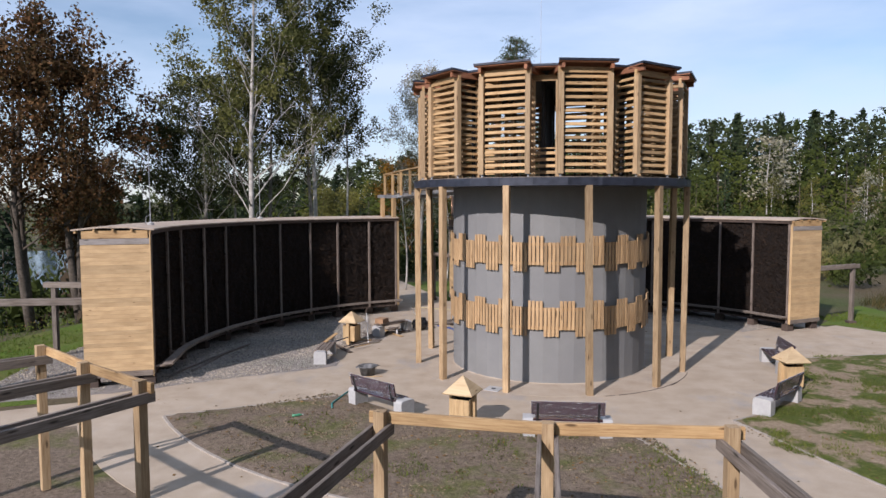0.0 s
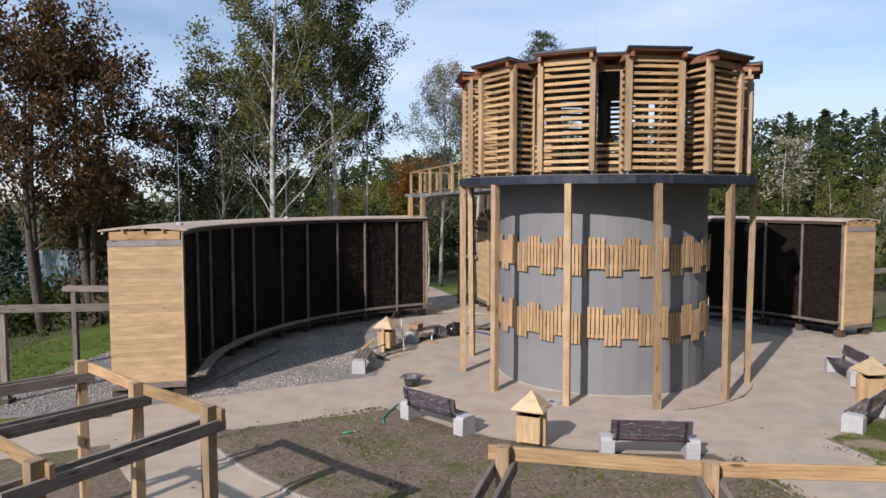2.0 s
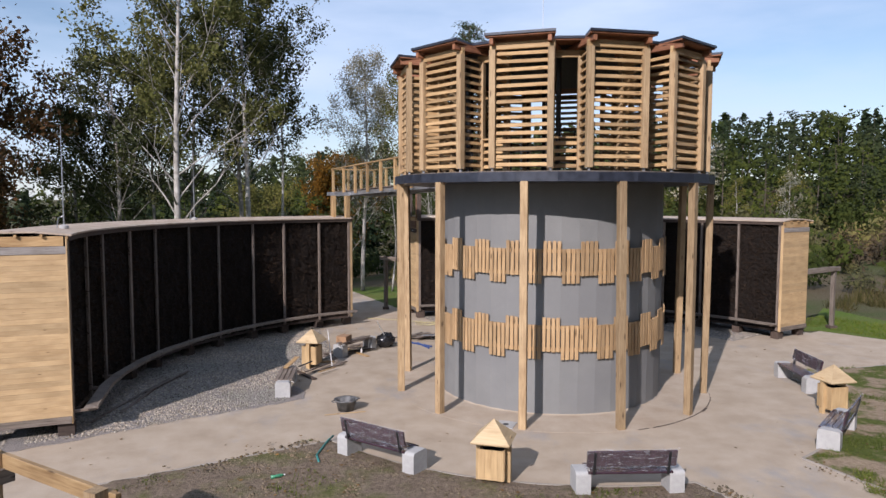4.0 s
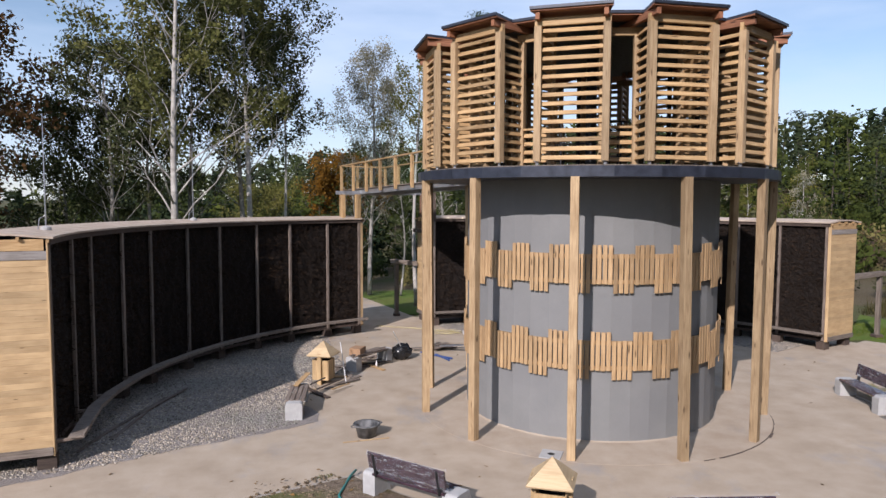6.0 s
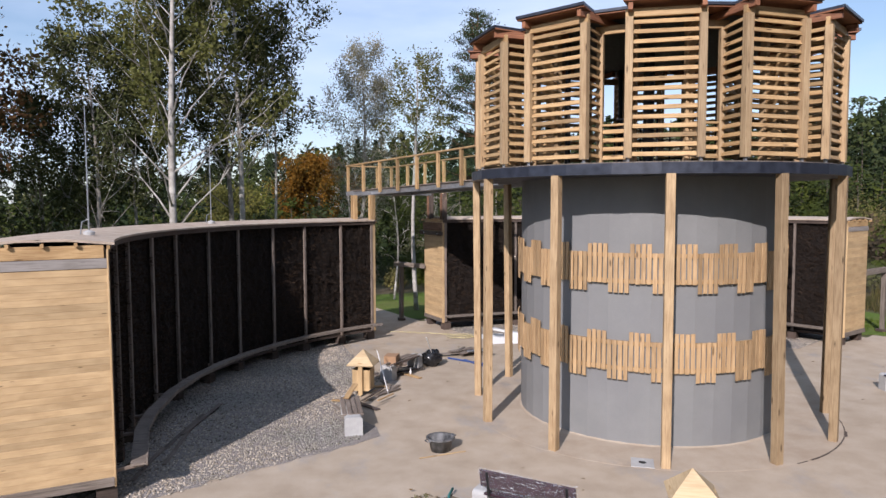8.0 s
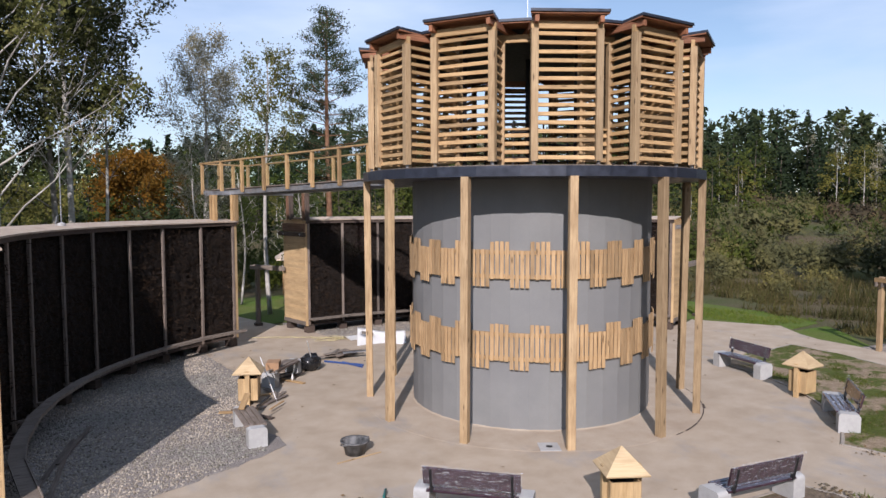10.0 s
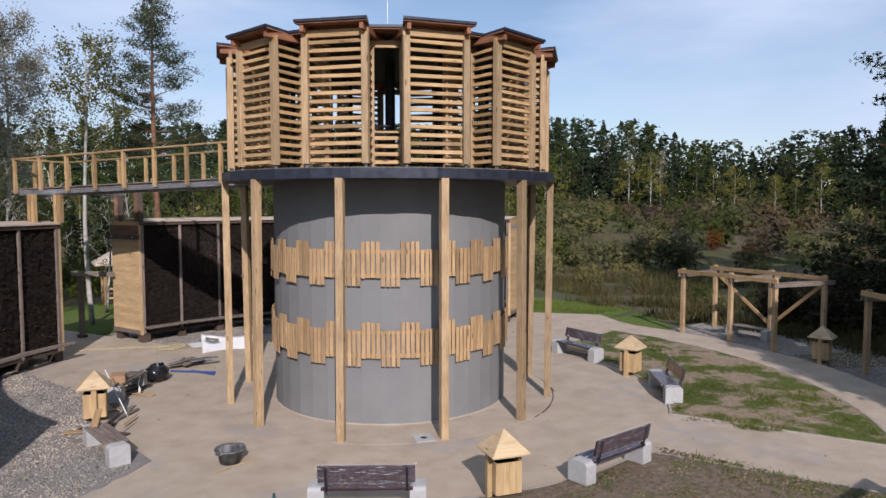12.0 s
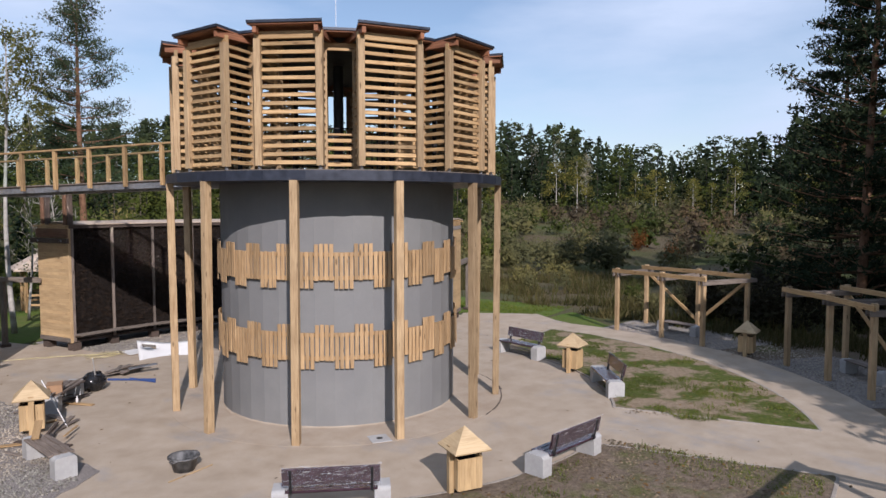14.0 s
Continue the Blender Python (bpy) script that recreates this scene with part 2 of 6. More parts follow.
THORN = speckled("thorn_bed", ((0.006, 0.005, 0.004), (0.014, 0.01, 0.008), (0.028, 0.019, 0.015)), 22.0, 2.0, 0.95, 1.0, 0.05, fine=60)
def film_material():
    """Creased clear packing film: see-through, with sun glints painted as white streaks along its creases."""
    m, nt, p = material("clear_film")
    n = noise_of(nt, coords(nt, (1.2, 12, 12)), 3.2, 6, 0.7)
    p.inputs["Base Color"].default_value, p.inputs["Roughness"].default_value = (0.75, 0.76, 0.8, 1), 0.16
    tr, mx = nt.nodes.new("ShaderNodeBsdfTransparent"), nt.nodes.new("ShaderNodeMixShader")
    b = node(nt, "Bump", Strength=1.0, Distance=0.03)
    nt.links.new(n, b.inputs["Height"])
    nt.links.new(b.outputs[0], p.inputs["Normal"])
    nt.links.new(ramp(nt, n, [(0.52, (0.05, 0.05, 0.05)), (0.6, (0.14, 0.14, 0.14)), (0.67, (0.92, 0.92, 0.92))]), mx.inputs[0])
    nt.links.new(tr.outputs[0], mx.inputs[1])
    nt.links.new(p.outputs[0], mx.inputs[2])
    nt.links.new(mx.outputs[0], nt.nodes["Material Output"].inputs["Surface"])
    return m


FILM = film_material()
BLACKBAG = plain("black_plastic", (0.012, 0.012, 0.013), 0.25, 0.0, 9.0, 0.3)
TUB = plain("mortar_tub", (0.1, 0.1, 0.1), 0.6, 0.0, 7.0, 0.85)
WHITEFOAM = plain("white_board", (0.62, 0.62, 0.61), 0.6, 0.0, 4.0, 0.06)
CARTON = plain("brown_cardboard", (0.3, 0.18, 0.1), 0.8, 0.0, 6.0, 0.12)
BLUE = plain("blue_pipe", (0.03, 0.065, 0.2), 0.4)
GREENPLASTIC = plain("green_plastic", (0.05, 0.22, 0.12), 0.3)
GREENHOSE = plain("green_hose", (0.02, 0.16, 0.15), 0.45)
YELLOW = plain("yellow_cable", (0.5, 0.43, 0.22), 0.5)
CARPAINT = plain("dark_car_paint", (0.015, 0.02, 0.035), 0.15, 0.4, 3.0, 0.1)
CARGLASS = plain("car_glass", (0.01, 0.012, 0.015), 0.05, 0.0, 3.0, 0.1)
RUBBER = plain("rubber", (0.015, 0.015, 0.015), 0.8)
BARK_PALE = speckled("birch_bark", ((0.24, 0.225, 0.2), (0.42, 0.4, 0.37), (0.54, 0.52, 0.48)), 4.0, 1.2, 0.85, 0.5, 0.01, stain=(0.14, 0.125, 0.105))
BARK_DARK = speckled("dark_bark", ((0.05, 0.042, 0.034), (0.09, 0.075, 0.06), (0.15, 0.125, 0.1)), 9.0, 1.5, 0.95, 0.8, 0.02)
BARK_GREY = speckled("grey_bark", ((0.13, 0.12, 0.105), (0.22, 0.205, 0.185), (0.32, 0.3, 0.275)), 7.0, 1.2, 0.9, 0.6, 0.015)
BARK_PINE = speckled("pine_bark", ((0.12, 0.06, 0.035), (0.2, 0.11, 0.065), (0.28, 0.16, 0.1)), 7.0, 0.8, 0.95, 0.8, 0.02)
L_ASPEN = leaf_material("aspen_leaves", [(0.06, 0.068, 0.022), (0.135, 0.139, 0.05), (0.09, 0.1, 0.033), (0.21, 0.198, 0.088)])
L_ASPEN_DARK = leaf_material("dark_aspen_leaves", [(0.034, 0.042, 0.02), (0.072, 0.078, 0.036), (0.05, 0.0595, 0.027), (0.128, 0.13, 0.066)], 0.12)
L_BROWN = leaf_material("browning_leaves", [(0.046, 0.036, 0.018), (0.13, 0.066, 0.034), (0.058, 0.046, 0.022), (0.2, 0.108, 0.056)])
L_BIRCH = leaf_material("bare_birch_leaves", [(0.2938, 0.2812, 0.2448), (0.3802, 0.3578, 0.3101), (0.2246, 0.213, 0.1387), (0.311, 0.2812, 0.2122)])
L_YELLOW = leaf_material("yellowing_leaves", [(0.0939, 0.0942, 0.0273), (0.1445, 0.1341, 0.0341), (0.0795, 0.0855, 0.0245), (0.1806, 0.1522, 0.0443)], 0.25, 0.4)
L_ORANGE = leaf_material("orange_leaves", [(0.1488, 0.0645, 0.0109), (0.1984, 0.0942, 0.0149), (0.1091, 0.0595, 0.0149), (0.2282, 0.124, 0.0248)])
L_GREEN = leaf_material("green_leaves", [(0.04, 0.052, 0.0132), (0.0493, 0.0638, 0.0155), (0.0445, 0.058, 0.0142), (0.06, 0.0725, 0.019)], 0.2, 0.45)
L_PINE = leaf_material("pine_needles", [(0.014, 0.023, 0.013), (0.024, 0.036, 0.02), (0.018, 0.028, 0.015), (0.04, 0.052, 0.03)], 0.05)
L_OPENPINE = leaf_material("open_pine_needles", [(0.035, 0.054, 0.0324), (0.0595, 0.0828, 0.0504), (0.0455, 0.0648, 0.036), (0.091, 0.1116, 0.0684)], 0.2)
L_SPRUCE = leaf_material("spruce_needles", [(0.0163, 0.0275, 0.0135), (0.0233, 0.0358, 0.0172), (0.032, 0.0465, 0.0221)], 0.08, 0.4)
L_FARPINE = leaf_material("far_pine_needles", [(0.0216, 0.0308, 0.0137), (0.0308, 0.0411, 0.018), (0.0411, 0.0513, 0.0223)], 0.08, 0.4)
L_WILLOW = leaf_material("willow_leaves", [(0.094, 0.092, 0.039), (0.112, 0.108, 0.046), (0.102, 0.094, 0.043), (0.126, 0.118, 0.053)], 0.12, 0.5)
L_TWIG = leaf_material("bare_twigs", [(0.06, 0.043, 0.029), (0.085, 0.062, 0.04), (0.07, 0.056, 0.034), (0.1, 0.075, 0.05)], 0.08, 0.5)
L_RED = leaf_material("red_leaves", [(0.13, 0.045, 0.018), (0.17, 0.065, 0.022), (0.1, 0.045, 0.02)])
L_GRASS = leaf_material("dry_grass", [(0.0672, 0.0644, 0.0249), (0.1119, 0.0914, 0.0449), (0.0449, 0.0537, 0.015), (0.1456, 0.1182, 0.0648)])
LITTER = leaf_material("fallen_leaves", [(0.1, 0.06, 0.03), (0.2, 0.12, 0.05), (0.07, 0.05, 0.03)], 0.0)
CLODS = leaf_material("soil_crumbs", [(0.085, 0.064, 0.046), (0.15, 0.116, 0.086), (0.22, 0.176, 0.134)], 0.0)
# Undergrowth twigs, with the pines' shade put into their brown.
L_UNDER = leaf_material("shaded_twigs", [(0.02, 0.016, 0.011), (0.034, 0.028, 0.018), (0.026, 0.026, 0.014)], 0.0)
STONES = leaf_material("stones", [(0.11, 0.098, 0.09), (0.25, 0.225, 0.207), (0.43, 0.392, 0.365), (0.2, 0.17, 0.148)], 0.0)


def turf_material(name, soil, grass, low, high, scale):
    m, nt, p = material(name)
    v = coords(nt)
    a, b, c = noise_of(nt, v, scale, 6, 0.65), noise_of(nt, v, 9.0, 5, 0.7), noise_of(nt, v, 45.0, 3)
    s = ramp(nt, b, [(0.3, soil[0]), (0.5, soil[1]), (0.72, soil[2])])
    g = ramp(nt, b, [(0.3, grass[0]), (0.5, grass[1]), (0.72, grass[2])])
    base = blend(nt, ramp(nt, a, [(low, (0, 0, 0)), (high, (1, 1, 1))]), s, g)
    base = blend(nt, 0.5, base, ramp(nt, c, [(0.3, (0.5, 0.5, 0.5)), (0.7, (1.35, 1.35, 1.35))]), "MULTIPLY")
    nt.links.new(base, p.inputs["Base Color"])
    p.inputs["Roughness"].default_value = 0.95
    p.inputs["Specular IOR Level"].default_value = 0.15
    bump(nt, p, b, 0.9, 0.04)
    return m


SOIL = ((0.1, 0.076, 0.055), (0.158, 0.122, 0.09), (0.22, 0.175, 0.132))
SPROUT = ((0.075, 0.09, 0.024), (0.11, 0.12, 0.034), (0.15, 0.15, 0.055))
LAWN_BARE = turf_material("sown_lawn_bare", SOIL, ((0.065, 0.075, 0.022), (0.098, 0.104, 0.034), (0.14, 0.138, 0.055)), 0.5, 0.66, 0.7)
LAWN_HALF = turf_material("sown_lawn_half", ((0.18, 0.135, 0.09), (0.255, 0.196, 0.136), (0.325, 0.255, 0.182)), ((0.045, 0.062, 0.012), (0.074, 0.092, 0.019), (0.112, 0.125, 0.034)), 0.47, 0.55, 0.8)
LAWN_GREEN = turf_material("green_lawn", SPROUT, ((0.055, 0.09, 0.012), (0.08, 0.13, 0.018), (0.115, 0.165, 0.03)), 0.36, 0.58, 0.3)
MEADOW = turf_material("rough_meadow", ((0.07, 0.056, 0.033), (0.1, 0.08, 0.048), (0.13, 0.104, 0.064)), ((0.04, 0.054, 0.017), (0.062, 0.076, 0.025), (0.09, 0.098, 0.04)), 0.42, 0.6, 0.09)
m_lake, lnt, lp = material("lake_water")
lp.inputs["Base Color"].default_value, lp.inputs["Roughness"].default_value = (0.05, 0.07, 0.09, 1), 0.16
bump(lnt, lp, noise_of(lnt, coords(lnt), 0.9, 3), 0.04, 0.05)
LAKE = m_lake
m_glass, _, gp = material("clear_glass")
gp.inputs["Base Color"].default_value, gp.inputs["Roughness"].default_value = (0.9, 0.95, 0.93, 1), 0.02
gp.inputs["Transmission Weight"].default_value, gp.inputs["IOR"].default_value = 1.0, 1.05
GLASS = m_glass


# ---- mesh tools ----
class Geo:
    """Vertices and faces collected for one mesh."""

    def __init__(self):
        self.v, self.f = [], []

    def add(self, verts, faces, m=None):
        k = len(self.v)
        self.v += [tuple(m @ Vector(p)) if m else tuple(p) for p in verts]
        self.f += [tuple(i + k for i in face) for face in faces]
        return self

    def box(self, sx, sy, sz, m=None):
        x, y, z = sx / 2, sy / 2, sz / 2
        vs = [(a, b, c) for a in (-x, x) for b in (-y, y) for c in (-z, z)]
        return self.add(vs, [(0, 1, 3, 2), (4, 6, 7, 5), (0, 4, 5, 1), (2, 3, 7, 6), (0, 2, 6, 4), (1, 5, 7, 3)], m)

    def beam(self, length, w, h, c=0.006, m=None):
        """A bar along x with chamfered long edges."""
        y, z = w / 2, h / 2
        ring = [(-y, -z + c), (-y + c, -z), (y - c, -z), (y, -z + c), (y, z - c), (y - c, z), (-y + c, z), (-y, z - c)]
        vs = [(x, a, b) for x in (-length / 2, length / 2) for a, b in ring]
        fs = [(k, (k + 1) % 8, 8 + (k + 1) % 8, 8 + k) for k in range(8)]
        return self.add(vs, [tuple(reversed(f)) for f in fs] + [tuple(range(8)), tuple(range(15, 7, -1))], m)

    def tube(self, points, radii, sides=6):
        k = len(self.v)
        points = [Vector(p) for p in points]
        for n, p in enumerate(points):
            way = (points[min(n + 1, len(points) - 1)] - points[max(n - 1, 0)]).normalized()
            side = way.cross(UP if abs(way.z) < 0.9 else Vector((1, 0, 0))).normalized()
            over = side.cross(way)
            for s in range(sides):
                t = 2 * math.pi * s / sides
                self.v.append(tuple(p + (side * math.cos(t) + over * math.sin(t)) * float(radii[n])))
        for n in range(len(points) - 1):
            for s in range(sides):
                a, b = k + n * sides + s, k + n * sides + (s + 1) % sides
                self.f.append((a, a + sides, b + sides, b))
        self.f.append(tuple(range(k, k + sides)))
        self.f.append(tuple(range(k + len(points) * sides - 1, k + (len(points) - 1) * sides - 1, -1)))
        return self

    def lathe(self, profile, sides=24, m=None):
        vs = [(r * math.cos(2 * math.pi * s / sides), r * math.sin(2 * math.pi * s / sides), z) for r, z in profile for s in range(sides)]
        fs = [(n * sides + s, n * sides + (s + 1) % sides, (n + 1) * sides + (s + 1) % sides, (n + 1) * sides + s) for n in range(len(profile) - 1) for s in range(sides)]
        fs += [tuple(range(sides - 1, -1, -1)), tuple(range((len(profile) - 1) * sides, len(profile) * sides))]
        return self.add(vs, fs, m)

    def prism(self, outline, z0, z1, m=None):
        n = len(outline)
        vs = [(x, y, z0) for x, y in outline] + [(x, y, z1) for x, y in outline]
        fs = [tuple(range(n - 1, -1, -1)), tuple(range(n, 2 * n))] + [(k, (k + 1) % n, n + (k + 1) % n, n + k) for k in range(n)]
        return self.add(vs, fs, m)

    def arc_slab(self, r0, r1, a0, a1, z0, z1, steps, centre=(CX, CY), camber=0.0, stops=None):
        """A bent slab between two radii and two angles; camber lifts its middle; stops: the angles of its bends, if uneven."""
        k = len(self.v)
        rs = [r0, (2 * r0 + r1) / 3, (r0 + 2 * r1) / 3, r1] if camber else [r0, r1]
        lift = [0, camber, camber, 0] if camber else [0, 0]
        n = len(rs)
        stops = stops or [a0 + (a1 - a0) * s / steps for s in range(steps + 1)]
        steps = len(stops) - 1
        for a in stops:
            for z in (z0, z1):
                for r, c in zip(rs, lift):
                    self.v.append(tuple(P(r, a, z + c, centre)))
        for s in range(steps):
            b, t = k + s * 2 * n, k + (s + 1) * 2 * n
            for j in range(n - 1):
                self.f += [(b + j, t + j, t + j + 1, b + j + 1), (b + n + j, b + n + j + 1, t + n + j + 1, t + n + j)]
            self.f += [(b, b + n, t + n, t), (b + n - 1, t + n - 1, t + 2 * n - 1, b + 2 * n - 1)]
        for b, flip in ((k, False), (k + steps * 2 * n, True)):
            for j in range(n - 1):
                q = (b + j, b + j + 1, b + n + j + 1, b + n + j)
                self.f.append(tuple(reversed(q)) if flip else q)
        return self

    def mesh(self, name, mat=None, smooth=False):
        me = bpy.data.meshes.new(name)
        me.from_pydata(self.v, [], self.f)
        if mat:
            me.materials.append(mat)
        if smooth:
            me.shade_smooth()
        me.update()
        return me


WHERE = {}


def thing(name, m=None, data=None, label="", category="", group="", kind=""):
    ob = new(name, data)
    ob.matrix_basis = m or Matrix()
    WHERE[ob.name] = m or Matrix()
    return tagged(ob, label, category, group, kind)


def part(name, geo, mat, parent, label="", m=None, smooth=False):
    """One mesh under a thing or a part; m is its pose in the world."""
    me = geo.mesh(name, mat, smooth) if isinstance(geo, Geo) else geo
    ob = new(name, me)
    ob.parent = parent
    ob.matrix_basis = WHERE[parent.name].inverted() @ (m or Matrix())
    WHERE[ob.name] = m or Matrix()
    return tagged(ob, label)


BARS = {}


def bar_mesh(length, w, h, mat, c=0.006):
    key = (round(length, 3), w, h, mat.name, c)
    if key not in BARS:
        BARS[key] = Geo().beam(length, w, h, c).mesh("bar", mat)
    return BARS[key]


def between(a, b, up=UP):
    """The pose of a bar whose x runs from a to b and whose z leans to up."""
    a, b = Vector(a), Vector(b)
    x = (b - a).normalized()
    up = Vector(up)
    if abs(x.dot(up)) > 0.99:
        up = Vector((1, 0, 0))
    y = up.cross(x).normalized()
    z = x.cross(y)
    m = Matrix((x, y, z)).transposed().to_4x4()
    m.translation = (a + b) / 2
    return m


def bar(name, a, b, w, h, mat, parent, up=UP, label="", c=0.006):
    return part(name, bar_mesh((Vector(b) - Vector(a)).length, w, h, mat, c), None, parent, label, between(a, b, up))


def quick_mesh(name, verts, quads, mat):
    """A large mesh of loose quads from arrays."""
    me = bpy.data.meshes.new(name)
    n = len(quads)
    me.vertices.add(len(verts))
    me.vertices.foreach_set("co", np.asarray(verts, dtype=np.float32).ravel())
    me.loops.add(4 * n)
    me.loops.foreach_set("vertex_index", np.asarray(quads, dtype=np.int32).ravel())
    me.polygons.add(n)
    me.polygons.foreach_set("loop_start", np.arange(0, 4 * n, 4, dtype=np.int32))
    me.materials.append(mat)
    me.update(calc_edges=True)
    return me


# ---- ground, paving, lawns ----
def rise(x, y):
    """The land's height: level round the tower, a wooded hill to the north, a lake to the west."""
    dx, dy = x - CX, y - CY
    r, a = math.hypot(dx, dy), math.degrees(math.atan2(dy, dx)) % 360
    if r < 19.5:
        return -0.03
    north = max(0.0, math.cos(radians(a - 64))) ** 3
    west = min(1.0, 1.5 * max(0.0, math.cos(radians(a - 150))) ** 4)
    up = 8.3 * north * min(1.0, max(0.0, (r - 50) / 68)) + 1.6 * max(0.0, math.cos(radians(a - 20))) * min(1.0, max(0.0, (r - 45) / 50))
    down = west * (5.0 * min(1.0, (r - 19.5) / 27) + 1.6 * min(1.0, max(0.0, (r - 70) / 8))) * min(1.0, max(0.0, (230 - r) / 40))
    return -0.03 + up - down + 0.25 * (noise.noise((x * 0.06, y * 0.06, 0.3))) * min(1, max(0, (r - 24) / 15))


g = Geo()
rings = [0, 6, 12, 14, 16, 18, 19.5, 22, 24, 27, 30, 33, 36, 40, 45, 50, 56, 63, 70, 74, 78, 86, 92, 98, 104, 112, 140, 165, 200, 350, 700, 1500, 3500]
SPOKES = 120
for r in rings:
    for s in range(SPOKES):
        p = P(r, 360 * s / SPOKES)
        g.v.append((p.x, p.y, rise(p.x, p.y)))
for n in range(len(rings) - 1):
    for s in range(SPOKES):
        t = (s + 1) % SPOKES
        g.f.append((n * SPOKES + s, (n + 1) * SPOKES + s, (n + 1) * SPOKES + t, n * SPOKES + t))
thing("ground", None, g.mesh("ground", MEADOW, True), "rough autumn meadow with bare soil and grass", "ground", kind="structure")

lake = Geo().prism([(P(r, a).x, P(r, a).y) for r, a in ((60, 150), (62, 138), (76, 126), (120, 118), (152, 118), (154, 135), (154, 150), (154, 165), (152, 180), (80, 180), (68, 166))], -5.3, -5.25)
thing("water", None, lake.mesh("water", LAKE), "calm grey-blue lake water behind the trees", "water", kind="structure")


def sheet(name, outline, z, mat, label, category, thick=0.05, kind="structure"):
    return thing(name, None, Geo().prism([(p.x, p.y) for p in outline], z - thick, z).mesh(name, mat), label, category, kind=kind)


def sector(r0, r1, a0, a1, step=3.0):
    n = max(2, int(abs(a1 - a0) / step))
    return [P(r0, a0 + (a1 - a0) * k / n) for k in range(n + 1)] + [P(r1, a1 + (a0 - a1) * k / n) for k in range(n + 1)]


pave = [P(13.25, 360 * k / 90) for k in range(90)]
sheet("pavement", pave, 0.0, PAVING, "pale sandy concrete paving round the tower", "pavement")
sheet("pavement_apron", [P(4.225, 360 * k / 80) for k in range(80)], 0.004, APRON, "sandy cement apron round the tower's foot", "pavement", 0.004)
joint = thing("pavement_joint", None, None, "dark open joint round the apron", "joint", kind="structure")
jr = random.Random(5)
a = 284.0
while a < 338:
    w, near = jr.uniform(1.5, 5.0), 1 - abs(a - 308) / 34
    part("joint", Geo().arc_slab(4.23, 4.237 + 0.06 * near * jr.uniform(0.2, 1.3), a, a + w, -0.02, 0.0055, 4), DARKWOOD, joint)
    a += w + jr.uniform(0.0, 0.5) + 2.5 * jr.uniform(0, 1) * (1 - near) ** 2
sheet("pavement_exit", [P(13.0, 2), P(13.7, 9), Vector((17.6, 24.9, 0)), Vector((15.6, 27.6, 0)), P(13.0, 27)], -0.004, PAVING, "pale sandy paving of a side path", "pavement")
sheet("pavement_gate", [P(12.8, 105), P(30, 108), P(30, 117), P(12.8, 120)], -0.006, PAVING, "pale paving of the path under the footbridge", "pavement")
sheet("pavement_south", [P(12.8, 283), P(30, 286), P(30, 293), P(12.8, 296)], -0.006, PAVING, "pale paving of a straight path", "pavement")
sheet("pavement_west", [P(12.8, 202), P(30, 205), P(30, 209), P(12.8, 211)], -0.006, PAVING, "pale paving of a straight path", "pavement")


def lawn_outline(r0, r1, axis0, axis1, half):
    """A lawn between two straight paths of the given half width along the axes."""
    a = [axis0 + math.degrees(math.asin(half / r)) for r in (r0, r1)]
    b = [axis1 - math.degrees(math.asin(half / r)) for r in (r0, r1)]
    n = 26
    return [P(r0, a[0] + (b[0] - a[0]) * k / n) for k in range(n + 1)] + [P(r1, b[1] + (a[1] - b[1]) * k / n) for k in range(n + 1)]


def grown_lawn(name, outline, mat, label, z=0.02):
    """A lawn sheet with clods and hollows: a grid cut to its outline, lifted by noise."""
    bm = bmesh.new()
    face = bm.faces.new([bm.verts.new((p.x, p.y, z)) for p in outline])
    if face.normal.z < 0:
        face.normal_flip()
    for axis in (0, 1):
        lo, hi = min(p[axis] for p in outline), max(p[axis] for p in outline)
        k = lo + 0.3
        while k < hi:
            co, no = [0, 0, 0], [0, 0, 0]
            co[axis], no[axis] = k, 1
            bmesh.ops.bisect_plane(bm, geom=bm.verts[:] + bm.edges[:] + bm.faces[:], plane_co=co, plane_no=no)
            k += 0.3
    rim = {v for e in bm.edges if e.is_boundary for v in e.verts}
    for v in bm.verts:
        v.co.z += (0.0 if v in rim else 0.02 + 0.03 * noise.noise(v.co * 1.7) + 0.02 * noise.noise(v.co * 5))
    me = bpy.data.meshes.new(name)
    bm.normal_update()
    bm.to_mesh(me)
    bm.free()
    me.materials.append(mat)
    me.shade_smooth()
    return thing(name, None, me, label, "lawn", kind="structure")


LAWN_A = lawn_outline(7.05, 11.45, 205.5, 289.0, 1.38)
LAWN_B = lawn_outline(7.05, 11.45, 289.0, 372.0, 1.38)
grown_lawn("lawn_south", LAWN_A, LAWN_BARE, "newly sown lawn, brown soil with thin grass")
grown_lawn("lawn_east", LAWN_B, LAWN_HALF, "patchy young lawn with sandy bare spots")
for name, outline in (("kerb_south", LAWN_A), ("kerb_east", LAWN_B)):
    kerb = thing(name, None, None, "narrow grey concrete edging set flush round the lawn", "kerb", kind="structure")
    n = len(outline)
    for k in range(n):
        a, b = outline[k], outline[(k + 1) % n]
        steps = max(1, round((b - a).length / 1.0))
        for s in range(steps):
            p, q = a.lerp(b, s / steps), a.lerp(b, (s + 1) / steps)
            if (q - p).length > 0.05:
                d = (q - p).normalized() * 0.004
                bar("kerb_stone", p + d + Vector((0, 0, -0.02)), q - d + Vector((0, 0, -0.02)), 0.07, 0.1, KERB, kerb)

